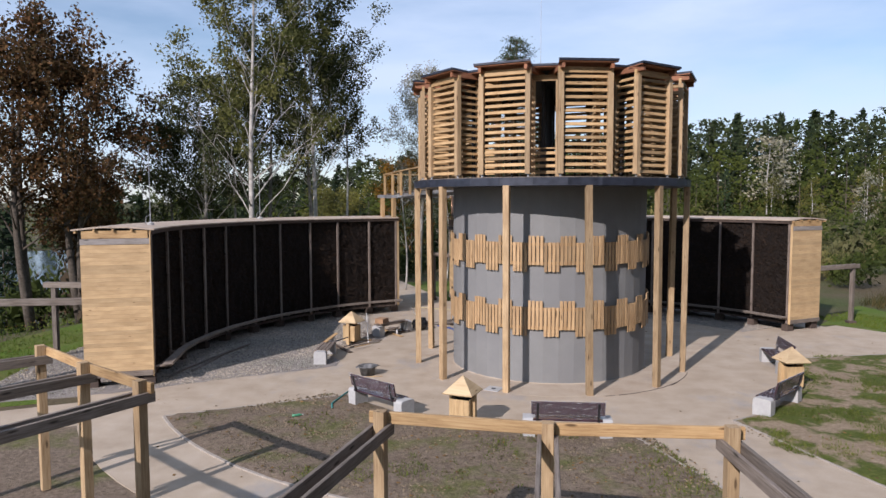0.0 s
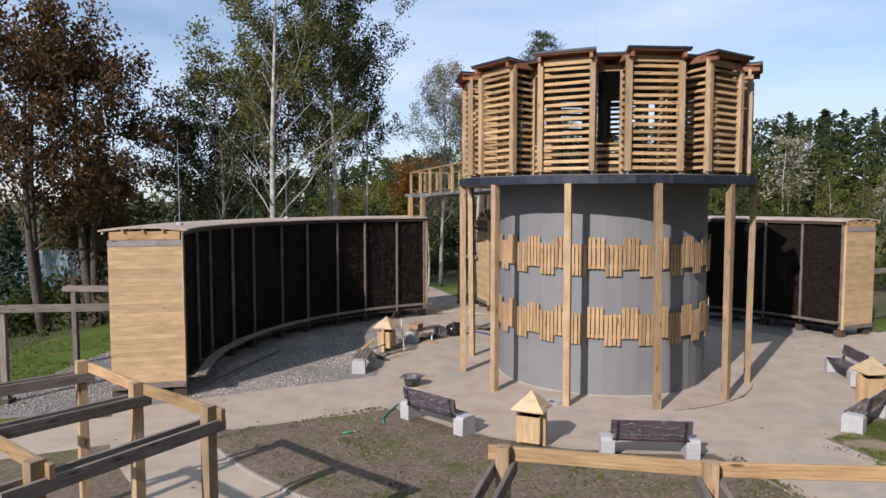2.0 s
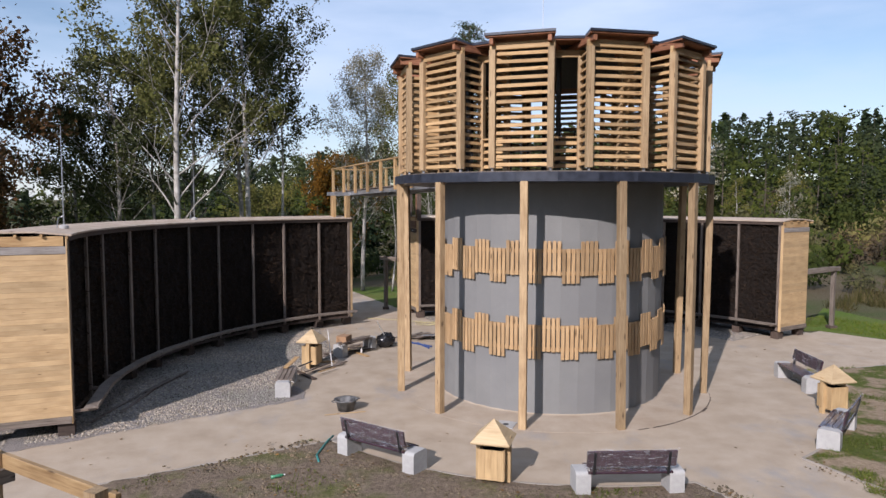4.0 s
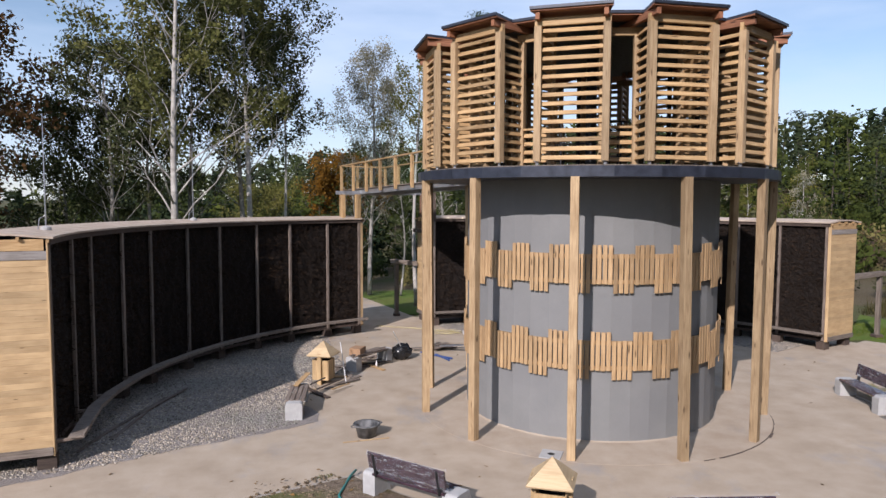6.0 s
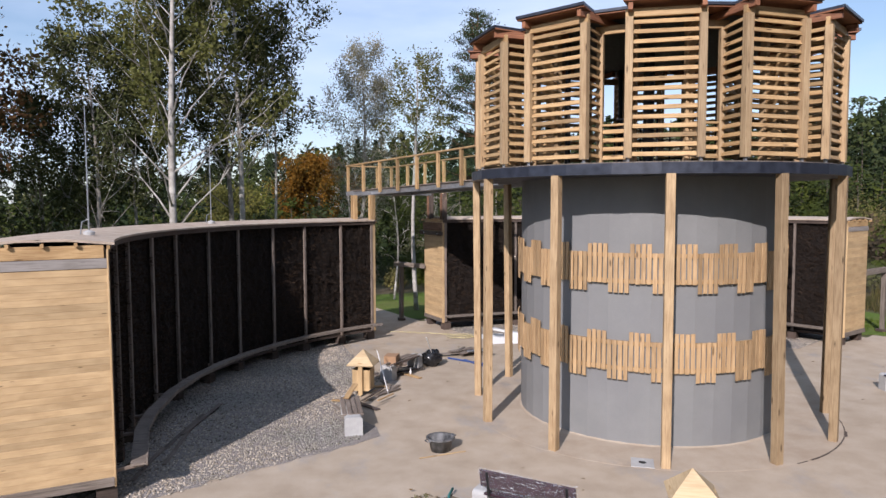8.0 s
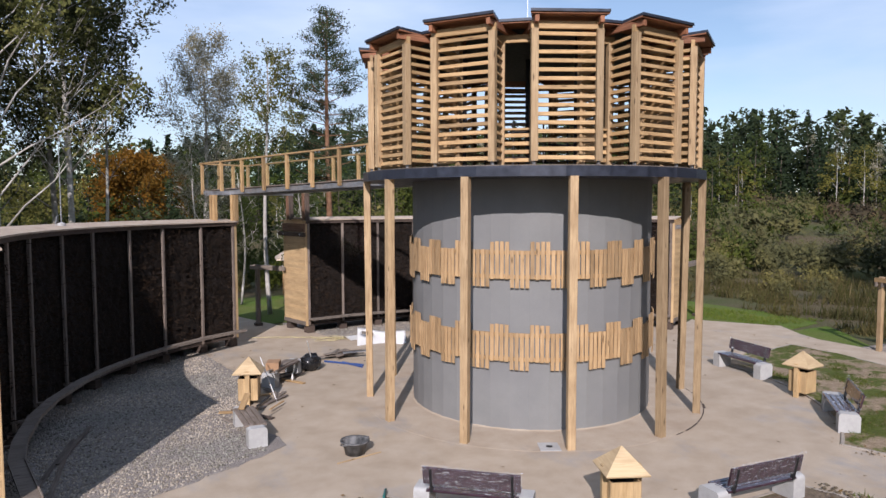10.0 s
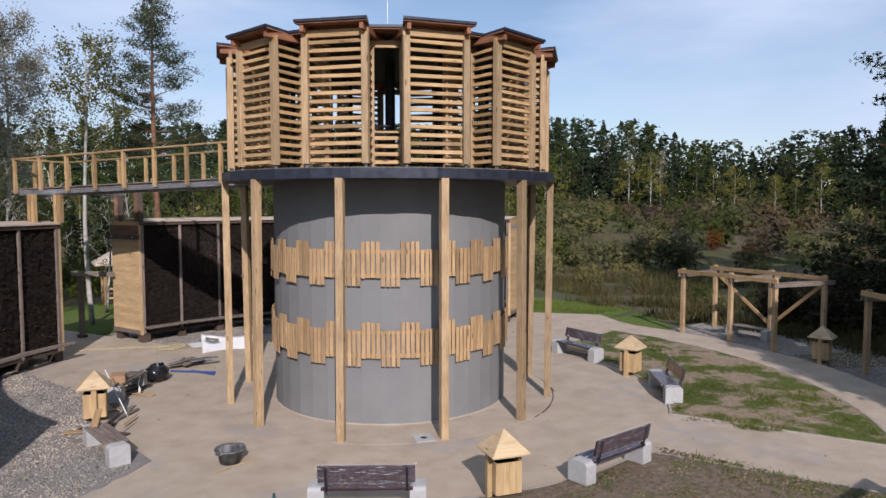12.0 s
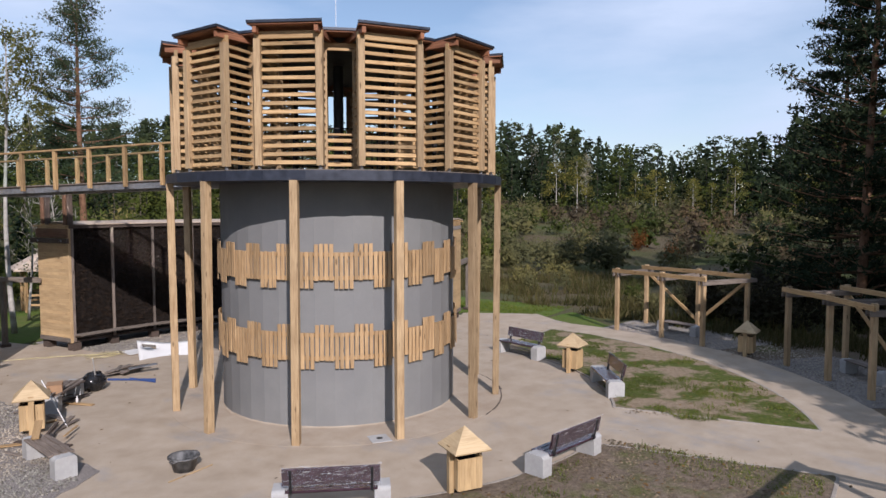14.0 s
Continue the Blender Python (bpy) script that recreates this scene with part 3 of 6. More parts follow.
edge_rng = random.Random(12)
GRAVEL_W = [Vector((x, y, 0)) for x, y in ((-8.9, 16.9), (-7.7, 17.5), (-6.5, 18.4), (-5.2, 19.1), (-4.0, 19.7), (-3.3, 20.2), (-3.45, 21.0))] + [P(7.15, a) for a in range(176, 145, -3)] + [P(8.2, 141), P(9.6, 134), P(11.0, 129), P(12.4, 123), P(13.9, 120)] + [P(13.9, a) for a in range(124, 200, 3)]
fine_edge = []
for a, b in zip(GRAVEL_W, GRAVEL_W[1:] + GRAVEL_W[:1]):
    n = max(1, int((b - a).length / 0.22))
    fine_edge += [a.lerp(b, k / n) + Vector((edge_rng.uniform(-0.06, 0.06), edge_rng.uniform(-0.06, 0.06), 0)) for k in range(n)]
sheet("gravel_west", fine_edge, 0.012, GRAVEL, "loose grey gravel bed under the thorn wall", "gravel")
sheet("gravel_north", sector(9.4, 13.6, 31, 104), 0.012, GRAVEL, "loose grey gravel bed under the thorn wall", "gravel")
for n, (a0, a1) in enumerate(((306, 328), (336, 358.5))):
    sheet("gravel_pad_%d" % (n + 1), sector(13.2, 16.0, a0, a1), 0.008, GRAVEL, "grey gravel pad under a pergola", "gravel")
EDGE = ((-4, 13.4), (0, 14.0), (5, 15.1), (10, 16.3), (15, 17.4), (20, 18.1), (28, 18.8), (36, 20.2))
sheet("grass_east", [P(13.2, a) for a in range(-5, 13, 2)] + [P(13.2, 12)] + [P(r, a) for a, r in reversed(EDGE) if a < 12], -0.012, LAWN_GREEN, "fresh green lawn beside the path", "lawn")
sheet("grass_north_east", [P(13.6, 12), Vector((17.7, 25.0, 0)), Vector((15.7, 27.8, 0)), P(13.6, 29)] + [P(r, a) for a, r in reversed(EDGE) if a > 12] + [P(16.75, 12)], -0.012, LAWN_GREEN, "fresh green lawn beside the path", "lawn")
sheet("gravel_outer", sector(13.0, 16.0, 166, 199.5), 0.006, GRAVEL, "loose grey gravel behind the thorn wall", "gravel")
sheet("grass_west", sector(14.2, 19.5, 150, 201), -0.012, LAWN_GREEN, "green lawn behind the thorn wall", "lawn")
sheet("grass_north", sector(14.0, 22, 84, 107), -0.012, LAWN_GREEN, "green lawn behind the thorn wall", "lawn")
sheet("grass_gap", sector(14.0, 22, 118, 150), -0.012, LAWN_GREEN, "green lawn behind the thorn wall", "lawn")
sheet("soil_south", sector(13.25, 23, 241, 336), -0.014, LAWN_BARE, "bare brown soil with thin grass", "ground")
sheet("soil_south_west", sector(13.25, 23, 203, 241), -0.014, LAWN_BARE, "bare brown soil with thin grass", "ground")


# ---- the tower ----
tower = thing("observation_tower", pose(CX, CY, 0), None, "round grey tower with a slatted timber gallery on top", "tower")
HERE = pose(CX, CY, 0)
N_DRUM = 44
drum = Geo().prism([(2.97 / math.cos(math.pi / N_DRUM) * math.cos(2 * math.pi * (k - 0.066) / N_DRUM), 2.97 / math.cos(math.pi / N_DRUM) * math.sin(2 * math.pi * (k - 0.066) / N_DRUM)) for k in range(N_DRUM)], 0, 5.44)
part("drum", drum, PAINT, tower, "smooth grey rendered wall of many flat sides", HERE)
part("footing", Geo().lathe([(2.96, 0.0), (3.02, 0.0), (3.02, 0.008), (2.96, 0.03)], 40), APRON, tower, "pale cement fillet", HERE)
N_DECK = 30
deck = Geo().prism([(4.21 * math.cos(2 * math.pi * (k + 0.5) / N_DECK), 4.21 * math.sin(2 * math.pi * (k + 0.5) / N_DECK)) for k in range(N_DECK)], 5.44, 5.645)
part("deck_edge", deck, FASCIA, tower, "dark blue-grey sheet metal deck rim", HERE)
part("deck", Geo().lathe([(4.1, 5.645), (4.1, 5.67)], 30), WEATHERED, tower, "timber gallery floor", HERE)

# The posts stand a little out of true: the angles of foot and head.
POSTS = ((187.0, 188.4), (218.0, 218.5), (248.4, 248.3), (279.0, 277.6), (309.5, 308.2), (339.5, 338.4), (9.0, 8.4), (38.6, 38.2), (68.2, 68.0), (97.8, 97.8), (127.0, 127.8), (157.0, 158.2))
for a, b in POSTS:
    part("post", bar_mesh(5.45, 0.165, 0.165, POST, 0.008), None, tower, "", between(P(4.09, a, -0.005), P(4.12, b, 5.445), P(1, a) - P(0, a)))

# Two bands of upright boards, four to each flat side, set up and down by turns.
SLAT_MESH = bar_mesh(0.8, 0.084, 0.022, SLAT, 0.003)
for band, z in (("upper_band", 3.605), ("lower_band", 1.825)):
    belt = part(band, Geo().lathe([(3.0, z - 0.3), (3.035, z - 0.3), (3.035, z - 0.22), (3.0, z - 0.22)], 44), LARCH, tower, "band of pale upright boards nailed round the drum", HERE @ pose(0, 0, 0, 0, 0, -0.54))
    part("batten", Geo().lathe([(3.0, z + 0.22), (3.035, z + 0.22), (3.035, z + 0.3), (3.0, z + 0.3)], 44), LARCH, belt, "", HERE @ pose(0, 0, 0, 0, 0, -0.54))
    rest = Geo()
    for side in range(44):
        mid = 204.0 + 360 / 44 * (side + 0.5)
        out, dz = P(1, mid) - P(0, mid), 0.09 if side % 2 == 0 else -0.09
        along = Vector((-out.y, out.x, 0))
        for n in range(4):
            q = P(3.047, mid) + along * ((n - 1.5) * 0.1085 + random.uniform(-0.004, 0.004))
            j = dz + random.uniform(-0.007, 0.007)
            m = between(q + UP * (z + j - 0.4), q + UP * (z + j + 0.4), out) @ pose(0, 0, 0, 0, 0, random.uniform(-0.35, 0.35))
            if 120 < mid % 360 < 358:
                part("board", SLAT_MESH, None, belt, "", m)
            else:
                rest.beam(0.8, 0.084, 0.022, 0.003, m)
    tagged(part("far_boards", rest, SLAT, belt), kind="stuff")

# The gallery: twelve slatted bays stand out, with open recesses between them.
BAY0, FACE, HALF = 186.7, 3.97, 0.64
Z0 = 5.74
SLATS_Z = [5.81 + 0.1705 * k for k in range(15)]


def bay_frame(a):
    out = P(1, a) - P(0, a)
    return out, Vector((-out.y, out.x, 0))


centre = Vector((CX, CY, 0))
for k in range(12):
    a = BAY0 + 30 * k
    out, side = bay_frame(a)
    out2, side2 = bay_frame(a + 15)
    front = 130 < a % 360 < 345
    open_gap = k == 9  # the recess that the footbridge enters
    bay = part("gallery_bay", Geo().beam(2 * HALF + 0.14, 0.075, 0.15, 0.006), LARCH, tower, "slatted timber bay of the gallery", between(centre + out * (FACE - 0.02) - side * (HALF + 0.07) + UP * 8.36, centre + out * (FACE - 0.02) + side * (HALF + 0.07) + UP * 8.36))
    corners = [centre + out * FACE + side * s * HALF for s in (-1, 1)]
    jambs = [centre + out2 * 3.16 + side2 * s * 0.33 for s in (-1, 1)]
    for p in corners:
        bar("bay_post", p + UP * Z0, p + UP * 8.285, 0.14, 0.14, POST, bay, out)
        part("steel_foot", Geo().box(0.05, 0.05, 0.1).box(0.12, 0.12, 0.012, pose(0, 0, 0.046)), STEEL, bay, "", Matrix.Translation(p + UP * 5.7))
    for p in jambs:
        bar("jamb", p + UP * 5.68, p + UP * 8.24, 0.125, 0.13, POST, bay, out2)
    bar("recess_header", jambs[0] + UP * 8.3 - side2 * 0.1, jambs[1] + UP * 8.3 + side2 * 0.1, 0.07, 0.16, LARCH, bay)
    far = Geo()

    def lath(p, q, outward, h=0.092):
        up = (UP - outward * 0.55).normalized()
        if front:
            bar("slat", p, q, 0.024, h, LARCH, bay, up, c=0.003)
        else:
            far.beam((q - p).length, 0.024, h, 0.003, between(p, q, up))

    nxt_out, nxt_side = bay_frame(a + 30)
    nxt = centre + nxt_out * FACE - nxt_side * HALF
    for n, z in enumerate(SLATS_Z):
        j = random.uniform(-0.006, 0.006)
        lath(corners[0] - out * 0.035 + side * 0.05 + UP * (z + j), corners[1] - out * 0.035 - side * 0.05 + UP * (z - j), out)
        for p, q, face in ((corners[1], jambs[0], side2), (nxt, jambs[1], -side2)):
            w = (q - p).normalized()
            lath(p + w * 0.05 + UP * (z + 0.03 + j), q - w * 0.04 + UP * (z + 0.03 - j), face)
        if z < 6.36 and not open_gap:
            lath(jambs[0] + side2 * 0.05 + UP * z, jambs[1] - side2 * 0.05 + UP * z, out2)
    if not open_gap:
        bar("sill_rail", jambs[0] + UP * 6.45, jambs[1] + UP * 6.45, 0.09, 0.045, LARCH, bay)
    if not front:
        tagged(part("far_slats", far, LARCH, bay), kind="stuff")
    for s in (-1, 1):
        bar("rafter", centre + out * 2.6 + side * s * 0.62 + UP * 8.44, centre + out * 4.18 + side * s * 0.63 + UP * 8.44, 0.08, 0.13, SOFFIT, bay)

outline = []
for k in range(12):
    out, side = bay_frame(BAY0 + 30 * k)
    out2, side2 = bay_frame(BAY0 + 30 * k + 15)
    outline += [out * 4.25 - side * 0.77, out * 4.25 + side * 0.77, out2 * 3.62 - side2 * 0.34, out2 * 3.62 + side2 * 0.34]
flat = [(p.x, p.y) for p in outline]
part("soffit", Geo().prism([(x * 0.992, y * 0.992) for x, y in flat], 8.515, 8.545), SOFFIT, tower, "reddish-brown boarded roof underside", HERE)
# Black disc added below the soffit to darken the gallery's upper inside.
part("inner_dark_disc", Geo().lathe([(3.1, 8.504), (3.1, 8.512)], 36), BLACKSTEEL, tower, "black disc added to darken the gallery's inside", HERE)
part("roof", Geo().prism(flat, 8.547, 8.6), FASCIA, tower, "dark metal roof with a toothed edge", HERE)
part("inner_column", Geo().lathe([(0.13, 5.67), (0.13, 8.51)], 16), BLACKSTEEL, tower, "black steel centre column", HERE)
for k in range(10):
    p = P(1.15, 36 * k)
    part("rail_post", Geo().lathe([(0.022, 5.67), (0.022, 6.8)], 8), BLACKSTEEL, tower, "", Matrix.Translation((p.x, p.y, 0)))
for z in (6.0, 6.3, 6.6, 6.8):
    part("rail_ring", Geo().tube([(1.15 * math.cos(t * math.pi / 15), 1.15 * math.sin(t * math.pi / 15), z) for t in range(31)], [0.018] * 31, 6), BLACKSTEEL, tower, "", HERE)
for k in range(6):
    p = P(2.5, 20 + 60 * k)
    part("roof_strut", Geo().lathe([(0.06, 5.67), (0.06, 8.51)], 10), BLACKSTEEL, tower, "", Matrix.Translation((p.x, p.y, 0)))
part("lightning_rod", Geo().tube([(0, 0, 8.6), (0, 0, 10.4), (0, 0, 11.6)], [0.009, 0.007, 0.004], 6), STEEL, tower, "thin steel rod", pose(CX - 0.3, CY - 0.3, 0))


# ---- the thorn walls ----
def thorn_wall(name, centre, ribs, radii, label, roof_stop=0.5):
    """A bent wall packed with blackthorn: ribs, a drip shelf, boarded ends and a board roof."""
    shelf_r, face_r, back_r = radii
    a0, a1, bays = ribs[0], ribs[-1], len(ribs) - 1
    bends = [ribs[0] - 0.3] + list(ribs[1:-1]) + [ribs[-1] + 0.3]
    base = P(face_r, (a0 + a1) / 2, 0, centre)
    wall = thing(name, Matrix.Translation(base), None, label, "wall")
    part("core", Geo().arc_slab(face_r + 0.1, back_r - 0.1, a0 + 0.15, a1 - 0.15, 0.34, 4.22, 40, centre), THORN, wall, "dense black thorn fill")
    part("roof", Geo().arc_slab(face_r - 0.14, back_r + 0.2, a0 - 0.5, a1 + roof_stop, 4.27, 4.31, 60, centre, 0.07), ROOFBOARD, wall, "pale curved board roof")
    part("eaves_board", Geo().arc_slab(face_r - 0.09, face_r - 0.06, a0 - 0.3, a1 + 0.3, 4.16, 4.268, 60, centre), DARKWOOD, wall)
    part("drip_shelf", Geo().arc_slab(shelf_r, shelf_r + 0.24, a0, a1, 0.56, 0.6, 60, centre, 0.0, bends), WEATHERED, wall, "weathered board shelf along the foot")
    part("shelf_edge", Geo().arc_slab(shelf_r - 0.03, shelf_r - 0.002, a0, a1, 0.545, 0.625, 60, centre, 0.0, bends), WEATHERED, wall)
    part("foot_beam", Geo().arc_slab(face_r + 0.02, face_r + 0.16, a0, a1, 0.26, 0.335, 60, centre), DARKWOOD, wall)
    rng = np.random.default_rng(5)
    for k in range(bays + 1):
        a = ribs[k]
        edge = 0.35 if k == 0 else -0.35 if k == bays else 0
        bar("rib", P(face_r - 0.03, a + edge, 0.3, centre), P(face_r - 0.03, a + edge, 4.2, centre), 0.085, 0.07, RIB, wall, P(1, a) - P(0, a))
        for r in (face_r + 0.1, back_r - 0.15):
            p = P(r, a + edge * 2, 0.14, centre)
            part("pad", Geo().prism([(-0.16, -0.14), (0.16, -0.14), (0.16, 0.14), (-0.16, 0.14)], -0.14, 0.12), DARKWOOD, wall, "", Matrix.Translation(p) @ pose(0, 0, 0, 0, 0, a))
        bar("bracket", P(shelf_r + 0.02, a + edge, 0.53, centre), P(face_r + 0.1, a + edge, 0.5, centre), 0.06, 0.06, RIB, wall)
    for k in range(bays):
        b0, b1 = ribs[k] + 0.28, ribs[k + 1] - 0.28
        na, nz = 18, 44
        g = Geo()
        for i in range(nz + 1):
            for j in range(na + 1):
                z, a = 0.34 + 3.86 * i / nz, b0 + (b1 - b0) * j / na
                wob = 0.06 * noise.noise((a * 0.9, z * 2.5, k)) + 0.05 * noise.noise((a * 1.6, z * 12, k + 9))
                g.v.append(tuple(P(face_r + 0.04 + wob, a, z, centre)))
        for i in range(nz):
            for j in range(na):
                q = i * (na + 1) + j
                g.f.append((q, q + na + 1, q + na + 2, q + 1))
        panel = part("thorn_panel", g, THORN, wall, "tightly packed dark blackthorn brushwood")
        n = 1500
        aa, zz = np.radians(rng.uniform(b0, b1, n)), rng.uniform(0.36, 4.18, n)
        rr = face_r + rng.uniform(-0.05, 0.06, n)
        c = np.stack([centre[0] + rr * np.cos(aa), centre[1] + rr * np.sin(aa), zz], 1)
        out = np.stack([-np.cos(aa), -np.sin(aa), np.zeros(n)], 1)
        tang = np.stack([-np.sin(aa), np.cos(aa), np.zeros(n)], 1)
        u = out * rng.uniform(-0.2, 1, (n, 1)) + tang * rng.normal(0, 1.1, (n, 1)) + np.array([0, 0, 1.0]) * rng.normal(0, 0.3, (n, 1))
        u /= np.linalg.norm(u, axis=1)[:, None]
        v = np.cross(u, rng.normal(0, 1, (n, 3)))
        v /= np.linalg.norm(v, axis=1)[:, None]
        L, w = rng.uniform(0.035, 0.09, (n, 1)), rng.uniform(0.004, 0.008, (n, 1))
        verts = np.stack([c - u * L - v * w, c + u * L - v * w, c + u * L + v * w, c - u * L + v * w], 1).reshape(-1, 3)
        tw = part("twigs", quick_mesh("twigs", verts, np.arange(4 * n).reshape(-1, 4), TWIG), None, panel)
        tagged(tw, kind="stuff")
    for a, s in ((a0, -1), (a1, 1)):
        end = part("end_wall", Geo().arc_slab(face_r + 0.06, back_r - 0.06, a - 0.12, a + 0.12, 0.3, 4.1, 1, centre), RIB, wall, "end boarded with pale horizontal planks")
        tang = Vector((-math.sin(radians(a)), math.cos(radians(a)), 0)) * s
        off = tang * 0.055
        for n in range(32):
            z = 0.34 + 0.111 * n
            bar("plank", P(face_r - 0.02, a, z + 0.055, centre) + off, P(back_r, a, z + 0.055, centre) + off, 0.024, 0.1095, CLAD, end, c=0.003)
        bar("corner_board", P(face_r - 0.035, a, 0.28, centre) + off * 0.6, P(face_r - 0.035, a, 4.2, centre) + off * 0.6, 0.1, 0.03, CLAD, end, P(1, a) - P(0, a))
        bar("grey_board", P(face_r - 0.02, a, 3.975, centre) + off * 1.2, P(back_r, a, 3.975, centre) + off * 1.2, 0.03, 0.16, PALEGREY, end)
        bar("plinth_board", P(face_r - 0.02, a, 0.37, centre) + off * 1.5, P(back_r, a, 0.37, centre) + off * 1.5, 0.03, 0.15, WEATHERED, end)
        bar("gable_board", P(face_r + 0.02, a, 4.165, centre) + off, P(back_r - 0.04, a, 4.165, centre) + off, 0.026, 0.21, LARCH, end)
        for n in range(5):
            r = face_r - 0.05 + (back_r - face_r + 0.15) * n / 4
            bar("purlin_end", P(r, a, 4.235 + (0.05 if 0 < n < 4 else 0), centre) - tang * 0.1, P(r, a, 4.235 + (0.05 if 0 < n < 4 else 0), centre) + tang * 0.14, 0.05, 0.06, LARCH, end)
    return wall


CL = (2.66, 20.95)
thorn_wall("thorn_wall_west", CL, (118.0, 125.2, 133.4, 140.7, 148.9, 156.2, 164.8, 171.8, 180.3, 186.2, 196.3), (10.6, 11.1, 12.8), "long bent wall of black thorn brushwood with boarded ends")
thorn_wall("thorn_wall_north", (CX, CY), (26.9, 35.4, 42.9, 50.7, 58.4, 66.2, 74.0, 81.8, 89.6, 97.4, 105.3), (10.62, 11.08, 12.7), "long bent wall of dark brushwood in partial sun", -0.75)
for x, y, h in ((-8.71, 19.49, 2.35), (-7.5, 26.3, 2.3), (8.6, 31.9, 2.2)):
    rod = thing("lightning_rod", Matrix.Translation((x, y, 4.36)), None, "thin steel lightning rod on a small foot", "rod", "lightning rods")
    part("foot", Geo().lathe([(0.1, 0), (0.1, 0.06), (0.03, 0.09)], 12), CONCRETE, rod, "", Matrix.Translation((x, y, 4.36)))
    part("rod", Geo().tube([(0, 0, 0.05), (0, 0, 1.2), (0, 0, h)], [0.016, 0.012, 0.007], 6), STEEL, rod, "", Matrix.Translation((x, y, 4.36)))
    part("clamp", Geo().tube([(0, 0, 0.3), (-0.1, -0.05, 0.24), (-0.13, -0.06, 0.0)], [0.01] * 3, 6), STEEL, rod, "", Matrix.Translation((x, y, 4.36)))


# ---- footbridge ----
BA = 114.0
bu = Vector((math.cos(radians(BA)), math.sin(radians(BA)), 0))
bn = Vector((-math.sin(radians(BA)), math.cos(radians(BA)), 0))
bridge = thing("footbridge", Matrix.Translation(centre + bu * 8), None, "timber-railed footbridge from the gallery over the gap", "bridge")


def BP(s, off, z):
    """A point of the bridge: metres from the tower's axis, metres to its south side, metres over its floor."""
    return centre + bu * s + bn * off + UP * (5.62 - 0.026 * (s - 4) + z)


S0, S1, NEAR, FAR = 3.6, 13.1, 1.25, -0.55
for off in (NEAR - 0.1, FAR + 0.1):
    bar("girder", BP(S0, off, -0.12), BP(S1, off, -0.12), 0.08, 0.16, STEEL, bridge, label="galvanised steel girder")
for n in range(60):
    s = S0 + 0.07 + (S1 - S0 - 0.1) * n / 59.5
    bar("deck_board", BP(s, FAR, 0), BP(s, NEAR, 0), 0.142, 0.03, WEATHERED, bridge, c=0.004)
for off in (NEAR + 0.06, FAR - 0.06):
    count = 8
    for n in range(count):
        s = S1 - 0.06 - 1.22 * n
        if s > S0:
            bar("baluster", BP(s, off, -0.14), BP(s, off, 0.93), 0.1, 0.09, LARCH, bridge, bu)
            if n:
                mid = off - 0.02 if off > 0 else off + 0.02
                pane = part("pane", Geo().box(1.06, 0.008, 0.72), GLASS, bridge, "clear infill pane", between(BP(s + 0.08, mid, 0.45), BP(s + 1.14, mid, 0.45)))
                pane.visible_shadow = False
    bar("handrail", BP(S0, off, 0.955), BP(S1 + 0.04, off, 0.955), 0.12, 0.05, LARCH, bridge)
bar("handrail", BP(S1, FAR - 0.06, 0.955), BP(S1, NEAR + 0.06, 0.955), 0.12, 0.05, LARCH, bridge)
for off in (0.0, 0.6):
    bar("baluster", BP(S1, off, -0.14), BP(S1, off, 0.93), 0.1, 0.09, LARCH, bridge, bu)
for x, y in ((-2.62, 30.12), (-3.2, 30.75)):
    foot = Vector((x, y, 0))
    for d in (-0.09, 0.09):
        bar("support_post", foot + bu * d + UP * 4.34, foot + bu * d + UP * 5.2, 0.11, 0.13, LARCH, bridge, bn)
bar("cross_beam", Vector((-3.45, 31.0, 5.27)), Vector((-0.2, 31.95, 5.27)), 0.1, 0.14, STEEL, bridge)
# Stained frames on the north wall's end carry the bridge's other side.
et = Vector((-math.sin(radians(105.3)), math.cos(radians(105.3)), 0))
for r in (11.2, 12.42):
    for d in (-0.11, 0.11):
        p = P(r + d, 105.0)
        bar("support_post", p + UP * 4.1, p + UP * 5.3, 0.1, 0.16, STAINED if d > 0 else DARKWOOD, bridge, et, "dark stained support post")
bar("support_board", P(11.02, 105.3, 4.0) + et * 0.1, P(12.72, 105.3, 4.0) + et * 0.1, 0.03, 0.3, STAINED, bridge, label="reddish-brown stained board")
bar("support_tie", P(10.98, 105.3, 3.74) + et * 0.13, P(12.95, 105.3, 3.74) + et * 0.13, 0.09, 0.16, DARKWOOD, bridge, label="dark bolted tie beam")
for r in (11.25, 12.5):
    part("bolt", Geo().lathe([(0.03, 0.0), (0.03, 0.02), (0.012, 0.035)], 8), STEEL, bridge, "", Matrix.Translation(P(r, 105.3, 3.74) + et * 0.176) @ between((0, 0, 0), et).to_3x3().to_4x4() @ pose(0, 0, 0, 0, 90, 0))


